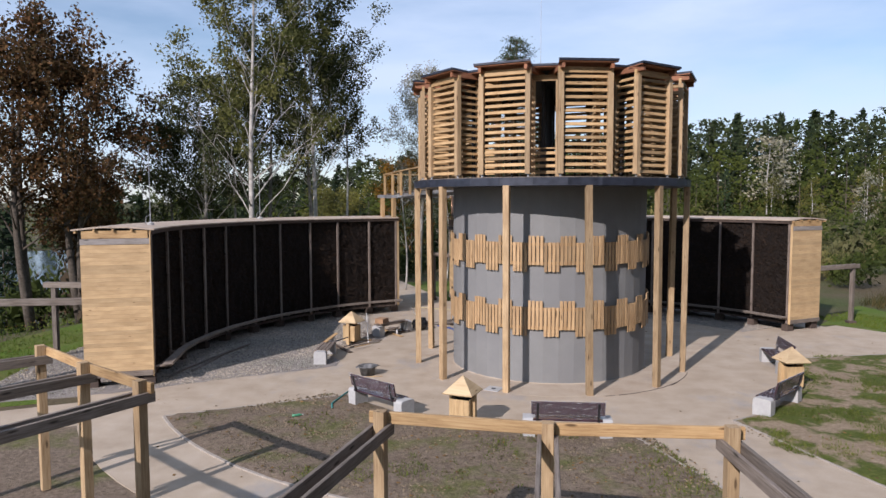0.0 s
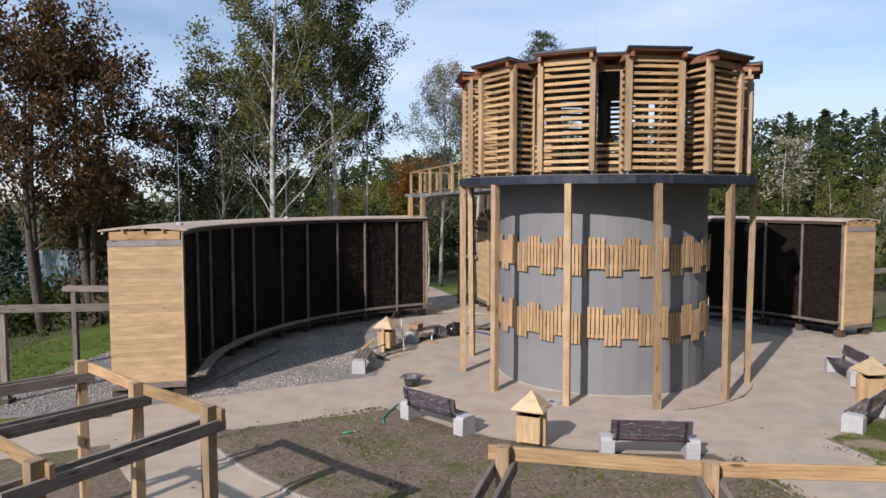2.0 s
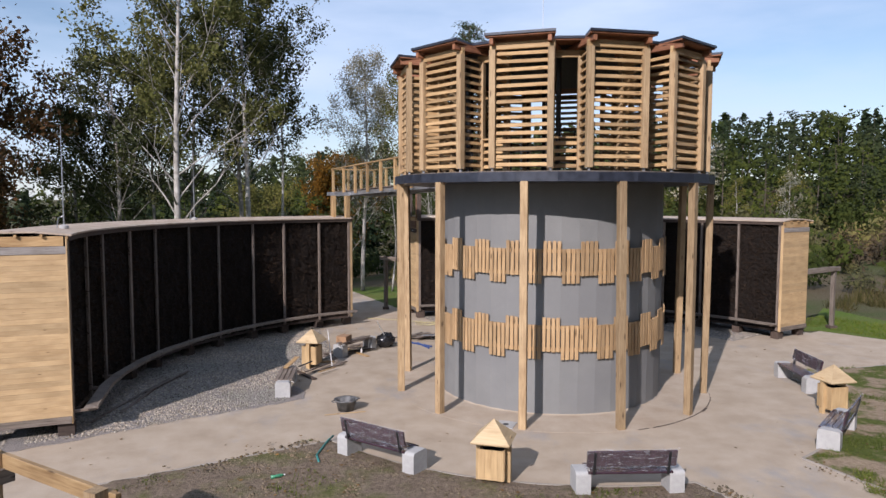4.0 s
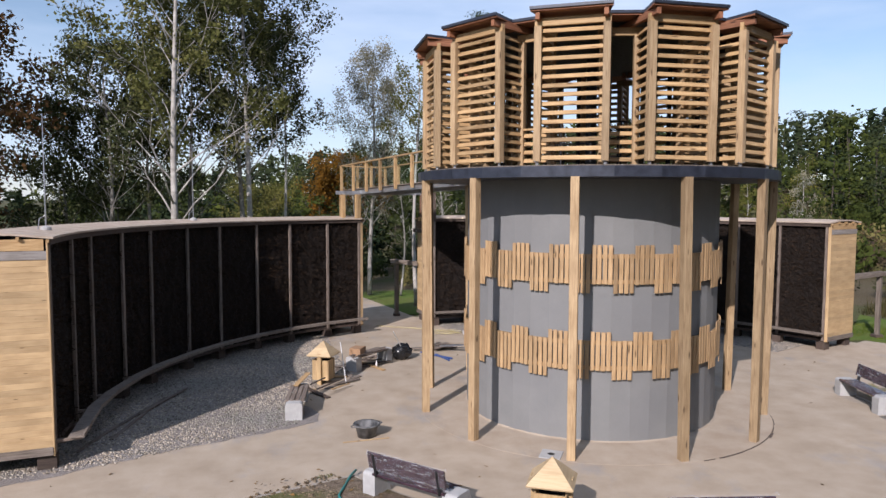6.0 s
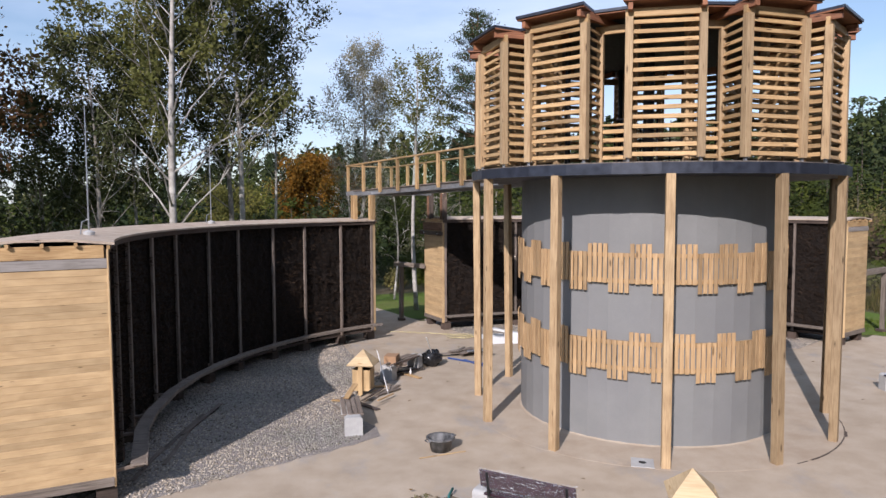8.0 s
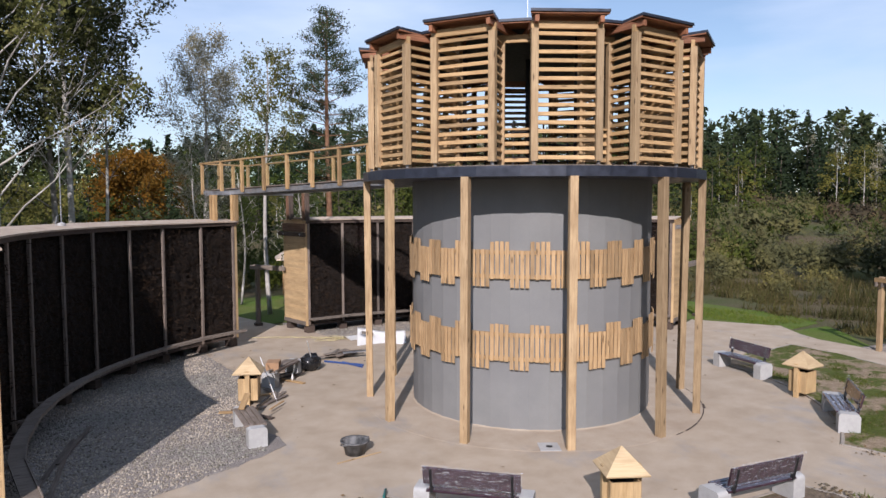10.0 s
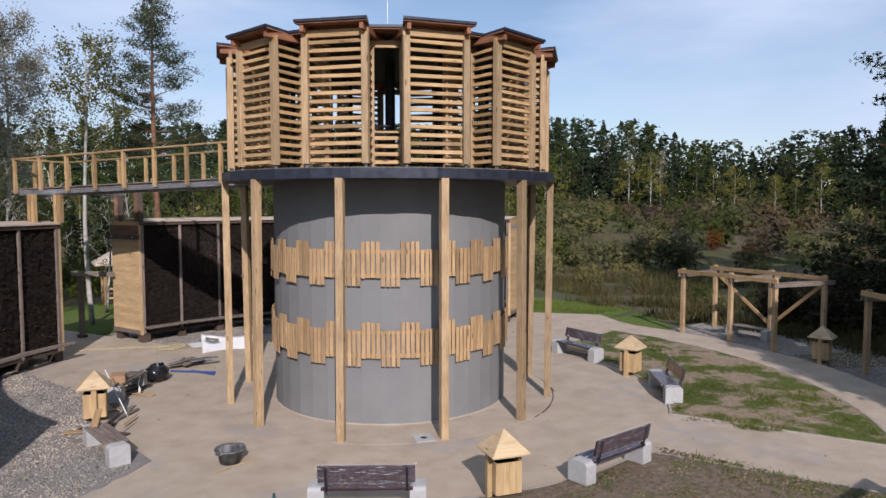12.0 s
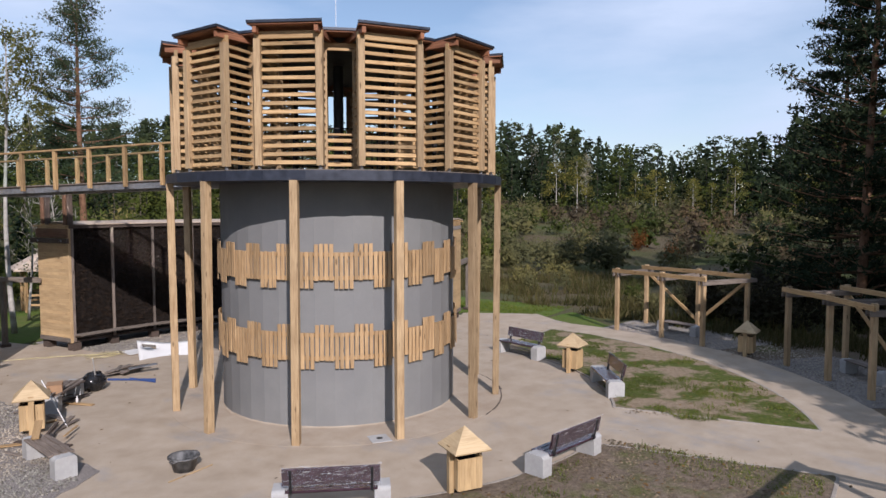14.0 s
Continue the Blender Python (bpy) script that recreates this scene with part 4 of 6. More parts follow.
# ---- pergolas ----
def pergola(inner, depth, label, braces=True, top=2.47):
    """Posts on two arcs, beams along the arcs and pairs of boards across; inner: the feet of the inner posts."""
    inner = [Vector(p) for p in inner]
    outer = [p + (p - centre).normalized() * depth for p in inner]
    pg = thing("pergola", Matrix.Translation((inner[1] + outer[1]) / 2), None, label, "pergola", "pergolas round the plaza")
    for row in (inner, outer):
        for p in row:
            bar("post", p, p + UP * top, 0.14, 0.14, POST, pg, p - centre)
        for k in range(len(row) - 1):
            a, b = row[k], row[k + 1]
            w, back = (b - a).normalized(), (a + b - 2 * centre).normalized() * 0.1
            bar("ring_beam", a - back - w * (0.17 if k == 0 else 0) + UP * (top - 0.11), b - back + w * (0.17 if k == len(row) - 2 else 0) + UP * (top - 0.11), 0.055, 0.15, LARCH, pg)
    for p, q in zip(inner, outer):
        w = (q - p).normalized()
        t = Vector((-w.y, w.x, 0)) * 0.098
        for s in (-1, 1):
            bar("cross_beam", p - w * 0.16 + t * s + UP * (top - 0.25), q + w * 0.35 + t * s + UP * (top - 0.25), 0.05, 0.15, WEATHERED, pg)
    if braces:
        a, b, c = outer
        for end in (a, c):
            w = (end - b).normalized()
            bar("brace", b + w * 0.11 + UP * 0.5, end - w * 0.13 + UP * (top - 0.37), 0.05, 0.12, LARCH, pg)
    return pg


pergola([(-6.75, 10.99, 0), (-5.3, 9.77, 0), (-3.91, 8.74, 0)], 2.05, "timber pergola with grey cross beams on a gravel pad", False, 2.56)
pergola([P(13.95, a) for a in (255.0, 263.4, 272.0)], 2.75, "pale timber pergola without a roof on gravel", False)
pergola([P(13.6, a) for a in (309.0, 317.2, 324.8)], 2.1, "timber pergola half in the shade of pines")
pergola([P(13.2, a) for a in (339.0, 347.0, 355.8)], 2.2, "timber pergola with slanting braces over a concrete bench")
for a, p, q, r in ((196.5, P(13.2, 195.9), P(15.95, 194.6), 0), (180.0, P(13.1, 180.4), P(15.95, 180.0), 0), (27.6, P(12.7, 27.3), P(15.0, 27.6), 0), (108.0, P(12.5, 105.6), P(13.9, 107.8), 0)):
    gate = thing("beam_gate", Matrix.Translation(q), None, "weathered post with a beam to the wall end", "post and beam", "beam gates")
    w = (q - p).normalized()
    t = Vector((-w.y, w.x, 0)) * 0.095
    bar("post", q, q + UP * 2.45, 0.15, 0.15, WEATHERED, gate, w)
    bar("beam", p + UP * 2.36 + t, q + w * 0.3 + UP * 2.36 + t, 0.05, 0.17, WEATHERED, gate)
    bar("beam", p + UP * 2.36 - t, q + w * 0.3 + UP * 2.36 - t, 0.05, 0.17, WEATHERED, gate)
    part("footing", Geo().box(0.3, 0.3, 0.1), DARKWOOD, gate, "", Matrix.Translation(q + UP * 0.05))


# ---- benches and bins ----
def rounded_block(sx, sy, sz, r=0.07):
    """A cast block, rounded along its upper long edges; x across the bench's length."""
    prof = [(-sy / 2, 0), (sy / 2, 0)]
    prof += [(sy / 2 - r + r * math.cos(t), sz - r + r * math.sin(t)) for t in (0, 0.4, 0.8, 1.2, math.pi / 2)]
    prof += [(-sy / 2 + r - r * math.sin(t), sz - r + r * math.cos(t)) for t in (0, 0.4, 0.8, 1.2, math.pi / 2)]
    n = len(prof)
    g = Geo()
    vs = [(x, y, z) for x in (-sx / 2, sx / 2) for y, z in prof]
    return g.add(vs, [tuple(range(n - 1, -1, -1)), tuple(range(n, 2 * n))] + [(k, (k + 1) % n, n + (k + 1) % n, n + k) for k in range(n)])


def crumpled(sx, sy, sz, seed):
    """A thin wrap of creased film over a board."""
    g = Geo()
    nx, ny = 26, 6
    rng = random.Random(seed)
    for i in range(nx + 1):
        for j in range(ny + 1):
            g.v.append((sx * (i / nx - 0.5), sy * (j / ny - 0.5), sz / 2 + 0.004 + rng.uniform(0, 0.012)))
    for i in range(nx):
        for j in range(ny):
            q = i * (ny + 1) + j
            g.f.append((q, q + ny + 1, q + ny + 2, q + 1))
    return g


def wrap(sx, sy, sz, seed):
    """Creased film all round a board, ragged at its ends."""
    g = Geo()
    rng = random.Random(seed)
    ring = [(-0.5, -0.5), (-0.25, -0.5), (0, -0.5), (0.25, -0.5), (0.5, -0.5), (0.5, -0.2), (0.5, 0.1), (0.5, 0.5), (0.2, 0.5), (0, 0.5), (-0.25, 0.5), (-0.5, 0.5), (-0.5, 0.2), (-0.5, -0.1)]
    n, nx = len(ring), 34
    for i in range(nx + 1):
        flare = 1.0 + (0.35 * rng.uniform(0, 1) if i in (0, nx) else 0)
        for y, z in ring:
            g.v.append((sx * (i / nx - 0.5) + rng.uniform(-0.012, 0.012), (sy + 0.012) * y * flare + rng.uniform(-0.006, 0.006), (sz + 0.012) * z * flare + rng.uniform(-0.006, 0.006)))
    for i in range(nx):
        for j in range(n):
            k = (j + 1) % n
            g.f.append((i * n + j, (i + 1) * n + j, (i + 1) * n + k, i * n + k))
    return g


def make_bench(label, back=True, length=1.88):
    """x along the bench, the sitter looks to +y."""
    bench = thing("bench", None, None, label, "bench", "benches round the plaza")
    for s in (-1, 1):
        part("end_block", rounded_block(0.26, 0.42 if back else 0.38, 0.43 if back else 0.41), CONCRETE, bench, "pale cast concrete block", pose(s * (length / 2 - 0.13), 0, 0))
    seat = part("seat", Geo().box(length - 0.42, 0.03, 0.05), BLACKSTEEL, bench, "", pose(0, 0, 0.36))
    for k in range(4):
        part("seat_slat", Geo().beam(length - 0.42, 0.1, 0.04, 0.008), BENCHWOOD if back else RIB, seat, "", pose(0, -0.17 + 0.115 * k, 0.41))
    if back:
        part("seat_film", crumpled(length - 0.42, 0.46, 0.0, 3), FILM, seat, "creased clear packing film", pose(0, 0, 0.432))
        rest = part("backrest", Geo().beam(length - 0.34, 0.035, 0.3, 0.01), BENCHWOOD, bench, "dark brown board wrapped in film", pose(0, -0.26, 0.68, 12, 0, 0))
        for s in (-1, 0, 1):
            part("back_strap", Geo().box(0.05, 0.012, 0.34), BLACKSTEEL, rest, "", pose(s * 0.62, -0.25, 0.66, 12, 0, 0))
        part("back_film", wrap(length - 0.31, 0.05, 0.315, 8), FILM, rest, "creased clear packing film", pose(0, -0.26, 0.68, 12, 0, 0))
        for s in (-1, 1):
            part("arm_bracket", Geo().box(0.04, 0.06, 0.42), BLACKSTEEL, bench, "", pose(s * (length / 2 - 0.3), -0.25, 0.6, 12, 0, 0))
    return bench


def seat_pose(r, a, turn=0):
    return Matrix.Translation(P(r, a)) @ pose(0, 0, 0, 0, 0, a + 90 + turn)


bench = make_bench("bench with concrete ends and dark film-wrapped boards")
spots = [(7.18, 229.8), (7.2, 266.8), (7.12, 314.6), (6.85, 352.6)]
for r, a in spots[1:]:
    copy_thing(bench, seat_pose(r, a))
bench.matrix_basis = seat_pose(*spots[0])
raw = make_bench("unfinished backless bench with concrete ends and dark boards", False, 1.75)
copy_thing(raw, seat_pose(6.85, 142.0))
copy_thing(raw, seat_pose(14.4, 347.5, 180))
copy_thing(raw, seat_pose(14.8, 317.5, 180))
raw.matrix_basis = seat_pose(7.1, 180.6)


def make_bin():
    """A square timber litter bin under a pyramid roof on two posts."""
    b = thing("litter_bin", None, None, "pale timber litter bin with a pyramid roof", "litter bin", "litter bins round the plaza")
    for s in (-1, 1):
        part("post", Geo().beam(0.86, 0.11, 0.09, 0.006), BINWOOD, b, "", between((s * 0.27, 0, 0), (s * 0.27, 0, 0.86)))
    box = part("box", Geo().box(0.42, 0.42, 0.03), BINWOOD, b, "timber box of upright boards", pose(0, 0, 0.13))
    for k in range(4):
        for j in range(4):
            m = pose(0, 0, 0, 0, 0, 90 * k) @ between((-0.165 + 0.11 * j, 0.225, 0.12), (-0.165 + 0.11 * j, 0.225, 0.66), (0, 1, 0))
            part("board", bar_mesh(0.54, 0.1085, 0.022, BINWOOD, 0.002), None, box, "", m)
    part("liner", Geo().lathe([(0.17, 0.2), (0.2, 0.62), (0.19, 0.62), (0.16, 0.21)], 16), BLACKSTEEL, box, "black steel liner")
    roof = part("roof", Geo().box(0.5, 0.5, 0.02), BINWOOD, b, "four-sided pyramid roof of pale boards", pose(0, 0, 0.83))
    for k in range(4):
        tri = [(-0.35, -0.35, 0), (0.35, -0.35, 0), (0, 0, 0.36)]
        under = [(x * 0.97, y * 0.97, z - 0.025) for x, y, z in tri]
        part("roof_panel", Geo().add(tri + under, [(0, 1, 2), (5, 4, 3), (0, 3, 4, 1), (1, 4, 5, 2), (2, 5, 3, 0)]), BINROOF, roof, "", pose(0, 0, 0.8, 0, 0, 90 * k))
    return b


bin_one = make_bin()
for r, a in ((6.95, 331.5), (7.05, 160.5), (13.5, 331.8)):
    copy_thing(bin_one, seat_pose(r, a, 125 if a > 300 else 0))
bin_one.matrix_basis = seat_pose(7.1, 248.2)


# ---- trees and shrubs ----
def leaves(centres, size, rng, flat=0.0, thin=0.6, up=0.0):
    """Loose leaf quads of about that size round the centres; thin: width to length; up: how far they point upward."""
    n = len(centres)
    u = rng.normal(0, 1, (n, 3))
    u[:, 2] *= 1 - flat
    u[:, 2] += up
    u /= np.linalg.norm(u, axis=1)[:, None]
    v = np.cross(u, rng.normal(0, 1, (n, 3)))
    v /= np.linalg.norm(v, axis=1)[:, None] + 1e-9
    s = size * rng.uniform(0.6, 1.3, (n, 1))
    q = np.stack([centres - u * s, centres - v * s * thin, centres + u * s, centres + v * s * thin], 1)
    return q.reshape(-1, 3)


STEPS = [k / 8 for k in range(9)]


def broadleaf(seed, height, spread, first=0.25, limbs=24, subs=6, twigs=3, per=26, leaf=0.075, fluff=0.2, trunk_r=0.16, steep=1.0, bare=0.0, weep=0.0, stems=1):
    """Trunk, limbs, branches and twigs as one geometry, and the leaves' vertices; limbs below bare carry no leaves."""
    rng = np.random.default_rng(seed)
    g = Geo()
    spots = []
    for stem in range(stems):
        top = height * (1.0 if stem == 0 else 0.86)
        lean = Vector((math.cos(2.2 * stem + seed), math.sin(2.2 * stem + seed), 0)) * (0.0 if stems == 1 else 0.16 * spread)
        path = [lean * (6 * t) ** 0.8 * 0.3 + Vector((0.14 * math.sin(t * 5 + seed), 0.14 * math.cos(t * 4 + seed) - 0.14, t * top * 0.95)) for t in STEPS]
        g.tube(path, [trunk_r * (1 - 0.9 * t) + 0.012 for t in STEPS], 8)
        for k in range(limbs):
            h = float(first + (0.99 - first) * ((k + rng.uniform(0, 1)) / limbs))
            at = path[min(8, int(h * 8))].lerp(path[min(8, int(h * 8) + 1)], h * 8 % 1)
            turn = k * 2.4 + rng.uniform(-0.5, 0.5)
            f = (h - first) / (1 - first)
            L = float(spread * (0.35 + 0.75 * math.sin(math.pi * min(1, 0.25 + 0.72 * f)) ** 0.8) * rng.uniform(0.6, 1.12))
            way = Vector((math.cos(turn), math.sin(turn), steep * float(rng.uniform(0.5, 1.2))))
            L = min(L, max(0.5, (top - at.z) / max(0.3, way.z)))
            pts = [at + way * L * t + UP * (0.10 * L * t * t) + Vector(rng.normal(0, 0.05 * L * t, 3)) for t in (0, 0.25, 0.5, 0.75, 1.0)]
            r0 = trunk_r * (1 - 0.85 * h) * 0.34
            g.tube(pts, [r0, r0 * 0.75, r0 * 0.5, r0 * 0.3, 0.007], 5)
            for b in range(subs):
                t = float(rng.uniform(0.3, 1.0))
                j = min(3, int(t * 4))
                base = pts[j].lerp(pts[j + 1], t * 4 - j)
                side = Vector(rng.normal(0, 1, 3)).normalized()
                run = (way.normalized() * 0.5 + side * 0.8 + UP * (0.25 - weep)) * float(L * rng.uniform(0.2, 0.42) * (1.15 - 0.5 * t) + 0.2)
                tip = base + run
                g.tube([base, base + run * 0.5 + UP * 0.03, tip - UP * weep * 0.3], [0.016, 0.011, 0.005], 3)
                if h < bare:
                    continue
                for c in range(twigs):
                    p = base.lerp(tip, float(rng.uniform(0.35, 1.05)))
                    n = max(2, int(per * rng.uniform(0.4, 1.5)))
                    spots.append(np.array(p) + rng.normal(0, 0.12, 3) + rng.normal(0, 1, (n, 3)) * fluff * rng.uniform(0.7, 1.25) - np.abs(rng.normal(0, 1, (n, 3))) * np.array([0, 0, weep * 0.6]))
    return g, leaves(np.concatenate(spots), leaf, rng)


def scots_pine(seed, height, spread, first=0.3, whorls=16, leaf=0.1, trunk_r=0.17, per=60, dense=True):
    """A pine: whorls of branches, each a flat fan of needle puffs; dense and feathery, or open."""
    rng = np.random.default_rng(seed)
    g = Geo()
    path = [Vector((0.12 * math.sin(t * 4 + seed), 0.12 * math.cos(3 * t), t * height)) for t in STEPS]
    g.tube(path, [trunk_r * (1 - 0.9 * t) + 0.012 for t in STEPS], 8)
    spots = []
    for k in range(whorls):
        h = first + (0.985 - first) * k / (whorls - 1)
        at = path[min(8, int(h * 8))].lerp(path[min(8, int(h * 8) + 1)], h * 8 % 1)
        for b in range(5):
            if not dense and rng.random() < 0.15:
                continue
            turn = b * 1.26 + k * 0.7 + float(rng.uniform(-0.4, 0.4))
            f = (h - first) / (1 - first)
            reach = (1.08 - h) ** 0.7 if dense else (1.04 - f) ** 0.6 * (0.7 + 0.3 * math.sin(math.pi * f))
            L = float(spread * reach * rng.uniform(0.6, 1.15))
            way = Vector((math.cos(turn), math.sin(turn), float(rng.uniform(-0.12, 0.3)) + 0.35 * f))
            pts = [at, at + way * L * 0.5, at + way * L + UP * 0.12 * L]
            g.tube(pts, [0.055 * (1.1 - h), 0.03 * (1.1 - h) + 0.004, 0.008], 4)
            side = Vector((-way.y, way.x, 0)).normalized()
            fans = 7 if dense else 8
            for c in range(fans):
                t = float(rng.uniform(0.3 if dense else 0.42, 1.04))
                p = pts[0].lerp(pts[1], t * 2) if t < 0.5 else pts[1].lerp(pts[2], t * 2 - 1)
                q = p + side * float(rng.normal(0, 0.2) * L * (1.15 - 0.7 * t)) + UP * float(rng.uniform(0.0, 0.14))
                g.tube([p, q], [0.014, 0.006], 3)
                w = np.array([0.24, 0.24, 0.085]) if dense else np.array([0.2, 0.2, 0.09])
                spots.append(np.array(q) + rng.normal(0, 1, (max(6, int(per * rng.uniform(0.6, 1.3) * (1 if dense else min(1.0, 0.18 + 0.4 * L)))), 3)) * w)
    return g, leaves(np.concatenate(spots), leaf, rng, 0.1, 0.3, 0.5)


def plant(name, made, bark, leaf_mat, at, label, category="tree", turn=0.0, group=""):
    g, lv = made
    m = Matrix.Translation(at) @ pose(0, 0, 0, 0, 0, turn)
    tree = thing(name, m, None, label, category, group)
    part("trunk", g, bark, tree, "", m, True)
    part("crown", quick_mesh("crown", lv, np.arange(len(lv)).reshape(-1, 4), leaf_mat), None, tree, "", m)
    return tree


def on_land(x, y):
    return Vector((x, y, rise(x, y) - 0.05))


# The tall trees behind the west wall: seed, height, spread, first limb, leafless below, trunk, place.
ASPENS = (
    (3, 18.5, 3.6, 0.22, 0.33, 0.15, 34, 34, -9.4, 31.9, BARK_PALE, L_ASPEN, "tall aspen with a pale trunk and bare lower limbs"),
    (8, 18.2, 3.3, 0.3, 0.36, 0.14, 32, 28, -7.9, 37.0, BARK_PALE, L_ASPEN_DARK, "tall aspen with a pale trunk and a dark crown"),
    (14, 11.2, 2.8, 0.3, 0.34, 0.12, 28, 18, -12.9, 34.0, BARK_GREY, L_ASPEN_DARK, "slim aspen with a grey trunk and loose dark crown"),
    (21, 9.8, 2.6, 0.25, 0.28, 0.11, 26, 18, -15.6, 36.5, BARK_GREY, L_ASPEN_DARK, "young aspen with a loose dark green crown"),
    (27, 14.0, 3.2, 0.3, 0.34, 0.16, 26, 17, -10.8, 40.0, BARK_GREY, L_ASPEN_DARK, "tall aspen with a grey trunk and a dark green crown"),
    (33, 12.5, 1.7, 0.42, 0.48, 0.085, 16, 14, -11.6, 36.2, BARK_GREY, L_ASPEN_DARK, "slim aspen with a grey stem and a small crown"),
    (37, 13.2, 1.6, 0.45, 0.5, 0.08, 16, 14, -6.5, 39.6, BARK_PALE, L_ASPEN_DARK, "slim aspen with a pale stem and a small crown"),
    (41, 10.6, 1.6, 0.36, 0.42, 0.08, 16, 14, -14.2, 39.0, BARK_GREY, L_ASPEN_DARK, "slim aspen with a grey stem and a small crown"),
    (29, 15.4, 2.9, 0.34, 0.4, 0.14, 28, 24, -8.4, 38.6, BARK_GREY, L_ASPEN_DARK, "forked aspen with a grey trunk and bare lower limbs"),
)
for n, (seed, h, sp, first, bare, tr, limbs, per, x, y, bark, foliage, label) in enumerate(ASPENS):
    plant("aspen", broadleaf(seed, h, sp, first, limbs, 7, 4, per, 0.075, 0.19, tr, 1.15, bare), bark, foliage, on_land(x, y), label, turn=67 * n)
for n, (x, y, h, s) in enumerate(((-19.2, 29.9, 14.6, 3.2), (-17.9, 31.4, 13.9, 3.2), (-25.5, 28.0, 13.4, 3.2), (-21.4, 38.5, 9.5, 2.2))):
    plant("maple", broadleaf(40 + n, h, s, 0.3, 22, 6, 4, 15, 0.095, 0.22, 0.2, 1.1, 0.28, 0.1, 2), BARK_DARK, L_BROWN, on_land(x, y), "tall tree with brown and rust-coloured autumn leaves", "tree", 50 * n)
plant("birch", broadleaf(61, 13.0, 1.75, 0.3, 36, 7, 4, 26, 0.046, 0.17, 0.11, 1.35, 0.0, 0.25), BARK_PALE, L_BIRCH, on_land(-2.1, 41.5), "thin silvery birch with few leaves")
plant("birch", broadleaf(66, 11.8, 1.35, 0.55, 20, 5, 3, 20, 0.06, 0.16, 0.1, 0.95), BARK_PALE, L_ASPEN, on_land(0.0, 37.4), "slim birch with a small green crown")
for n, (x, y, h) in enumerate(((-2.9, 38.5, 7.5), (0.9, 35.8, 6.2), (-0.6, 40.5, 6.8), (1.6, 40.0, 5.6))):
    plant("birch", broadleaf(170 + n, h, 0.75, 0.3, 16, 4, 2, 7, 0.05, 0.13, 0.05, 1.2), BARK_PALE, L_GREEN, on_land(x, y), "young thin birch with scattered leaves", turn=80 * n)
plant("pine", scots_pine(71, 14.2, 2.9, 0.4, 17, 0.072, 0.19, 52, False), BARK_PINE, L_OPENPINE, on_land(3.5, 39.4), "tall Scots pine with open whorls of branches")
plant("maple", broadleaf(75, 9.2, 3.1, 0.1, 30, 6, 4, 24, 0.11, 0.32, 0.14, 0.9), BARK_DARK, L_ORANGE, on_land(-4.1, 62.0), "round maple in bright orange autumn colour")
plant("maple", broadleaf(76, 7.6, 2.9, 0.1, 28, 6, 4, 18, 0.085, 0.26, 0.12, 0.9), BARK_DARK, L_YELLOW, on_land(-10.5, 57.0), "round maple turning yellow-green", turn=40)
plant("maple", broadleaf(77, 6.6, 2.8, 0.1, 26, 6, 4, 16, 0.085, 0.26, 0.12, 0.9), BARK_DARK, L_GREEN, on_land(1.5, 60.5), "round green maple behind the wall", turn=90)
for n, (x, y, h, s) in enumerate(((24.0, 13.2, 19.0, 4.6), (29.0, 9.0, 18.5, 4.8), (30.0, 15.5, 15.5, 4.0), (35.0, 12.0, 18.0, 4.6), (27.0, 6.0, 16.0, 4.2), (26.6, 11.0, 18.5, 4.2))):
    plant("pine", scots_pine(81 + n, h, s, 0.08, 24, 0.12, 0.2, 44 if n in (0, 5) else 18), BARK_PINE, L_PINE, on_land(x, y), "big dark pine with dense low branches", "tree", 60 * n)
# Unseen pines south of the plaza, added to shade eastern pergolas and woods' edge.
for n, (x, y, h) in enumerate(((6.6, 1.4, 11.5), (10.6, 2.0, 13.0), (15.2, 4.4, 10.0), (17.0, -1.5, 19.0), (20.0, 5.0, 20.0), (24.5, 3.0, 22.0), (29.5, 3.0, 22.0), (35.0, 4.0, 22.0))):
    plant("pine", scots_pine(91 + n, h, 3.4 if n < 3 else 4.4, 0.12, 14, 0.3, 0.18, 14), BARK_PINE, L_PINE, on_land(x, y), "unseen dark pine added to shade the plaza's edge", "tree", 45 * n)

# More unseen pines, added behind the camera to deepen that shade.
for n, (x, y, h) in enumerate(((13.0, -8.5, 23.0), (17.5, -7.0, 24.0), (22.5, -9.0, 25.0), (27.0, -5.0, 24.0), (1.9, -12.2, 22.5), (6.0, -13.0, 25.0))):
    plant("pine", scots_pine(131 + n, h, 3.3 if n == 4 else 4.6, 0.1, 16, 0.46, 0.2, 12), BARK_PINE, L_PINE, on_land(x, y), "unseen tall dark pine added to shade the woods' edge", "tree", 50 * n)


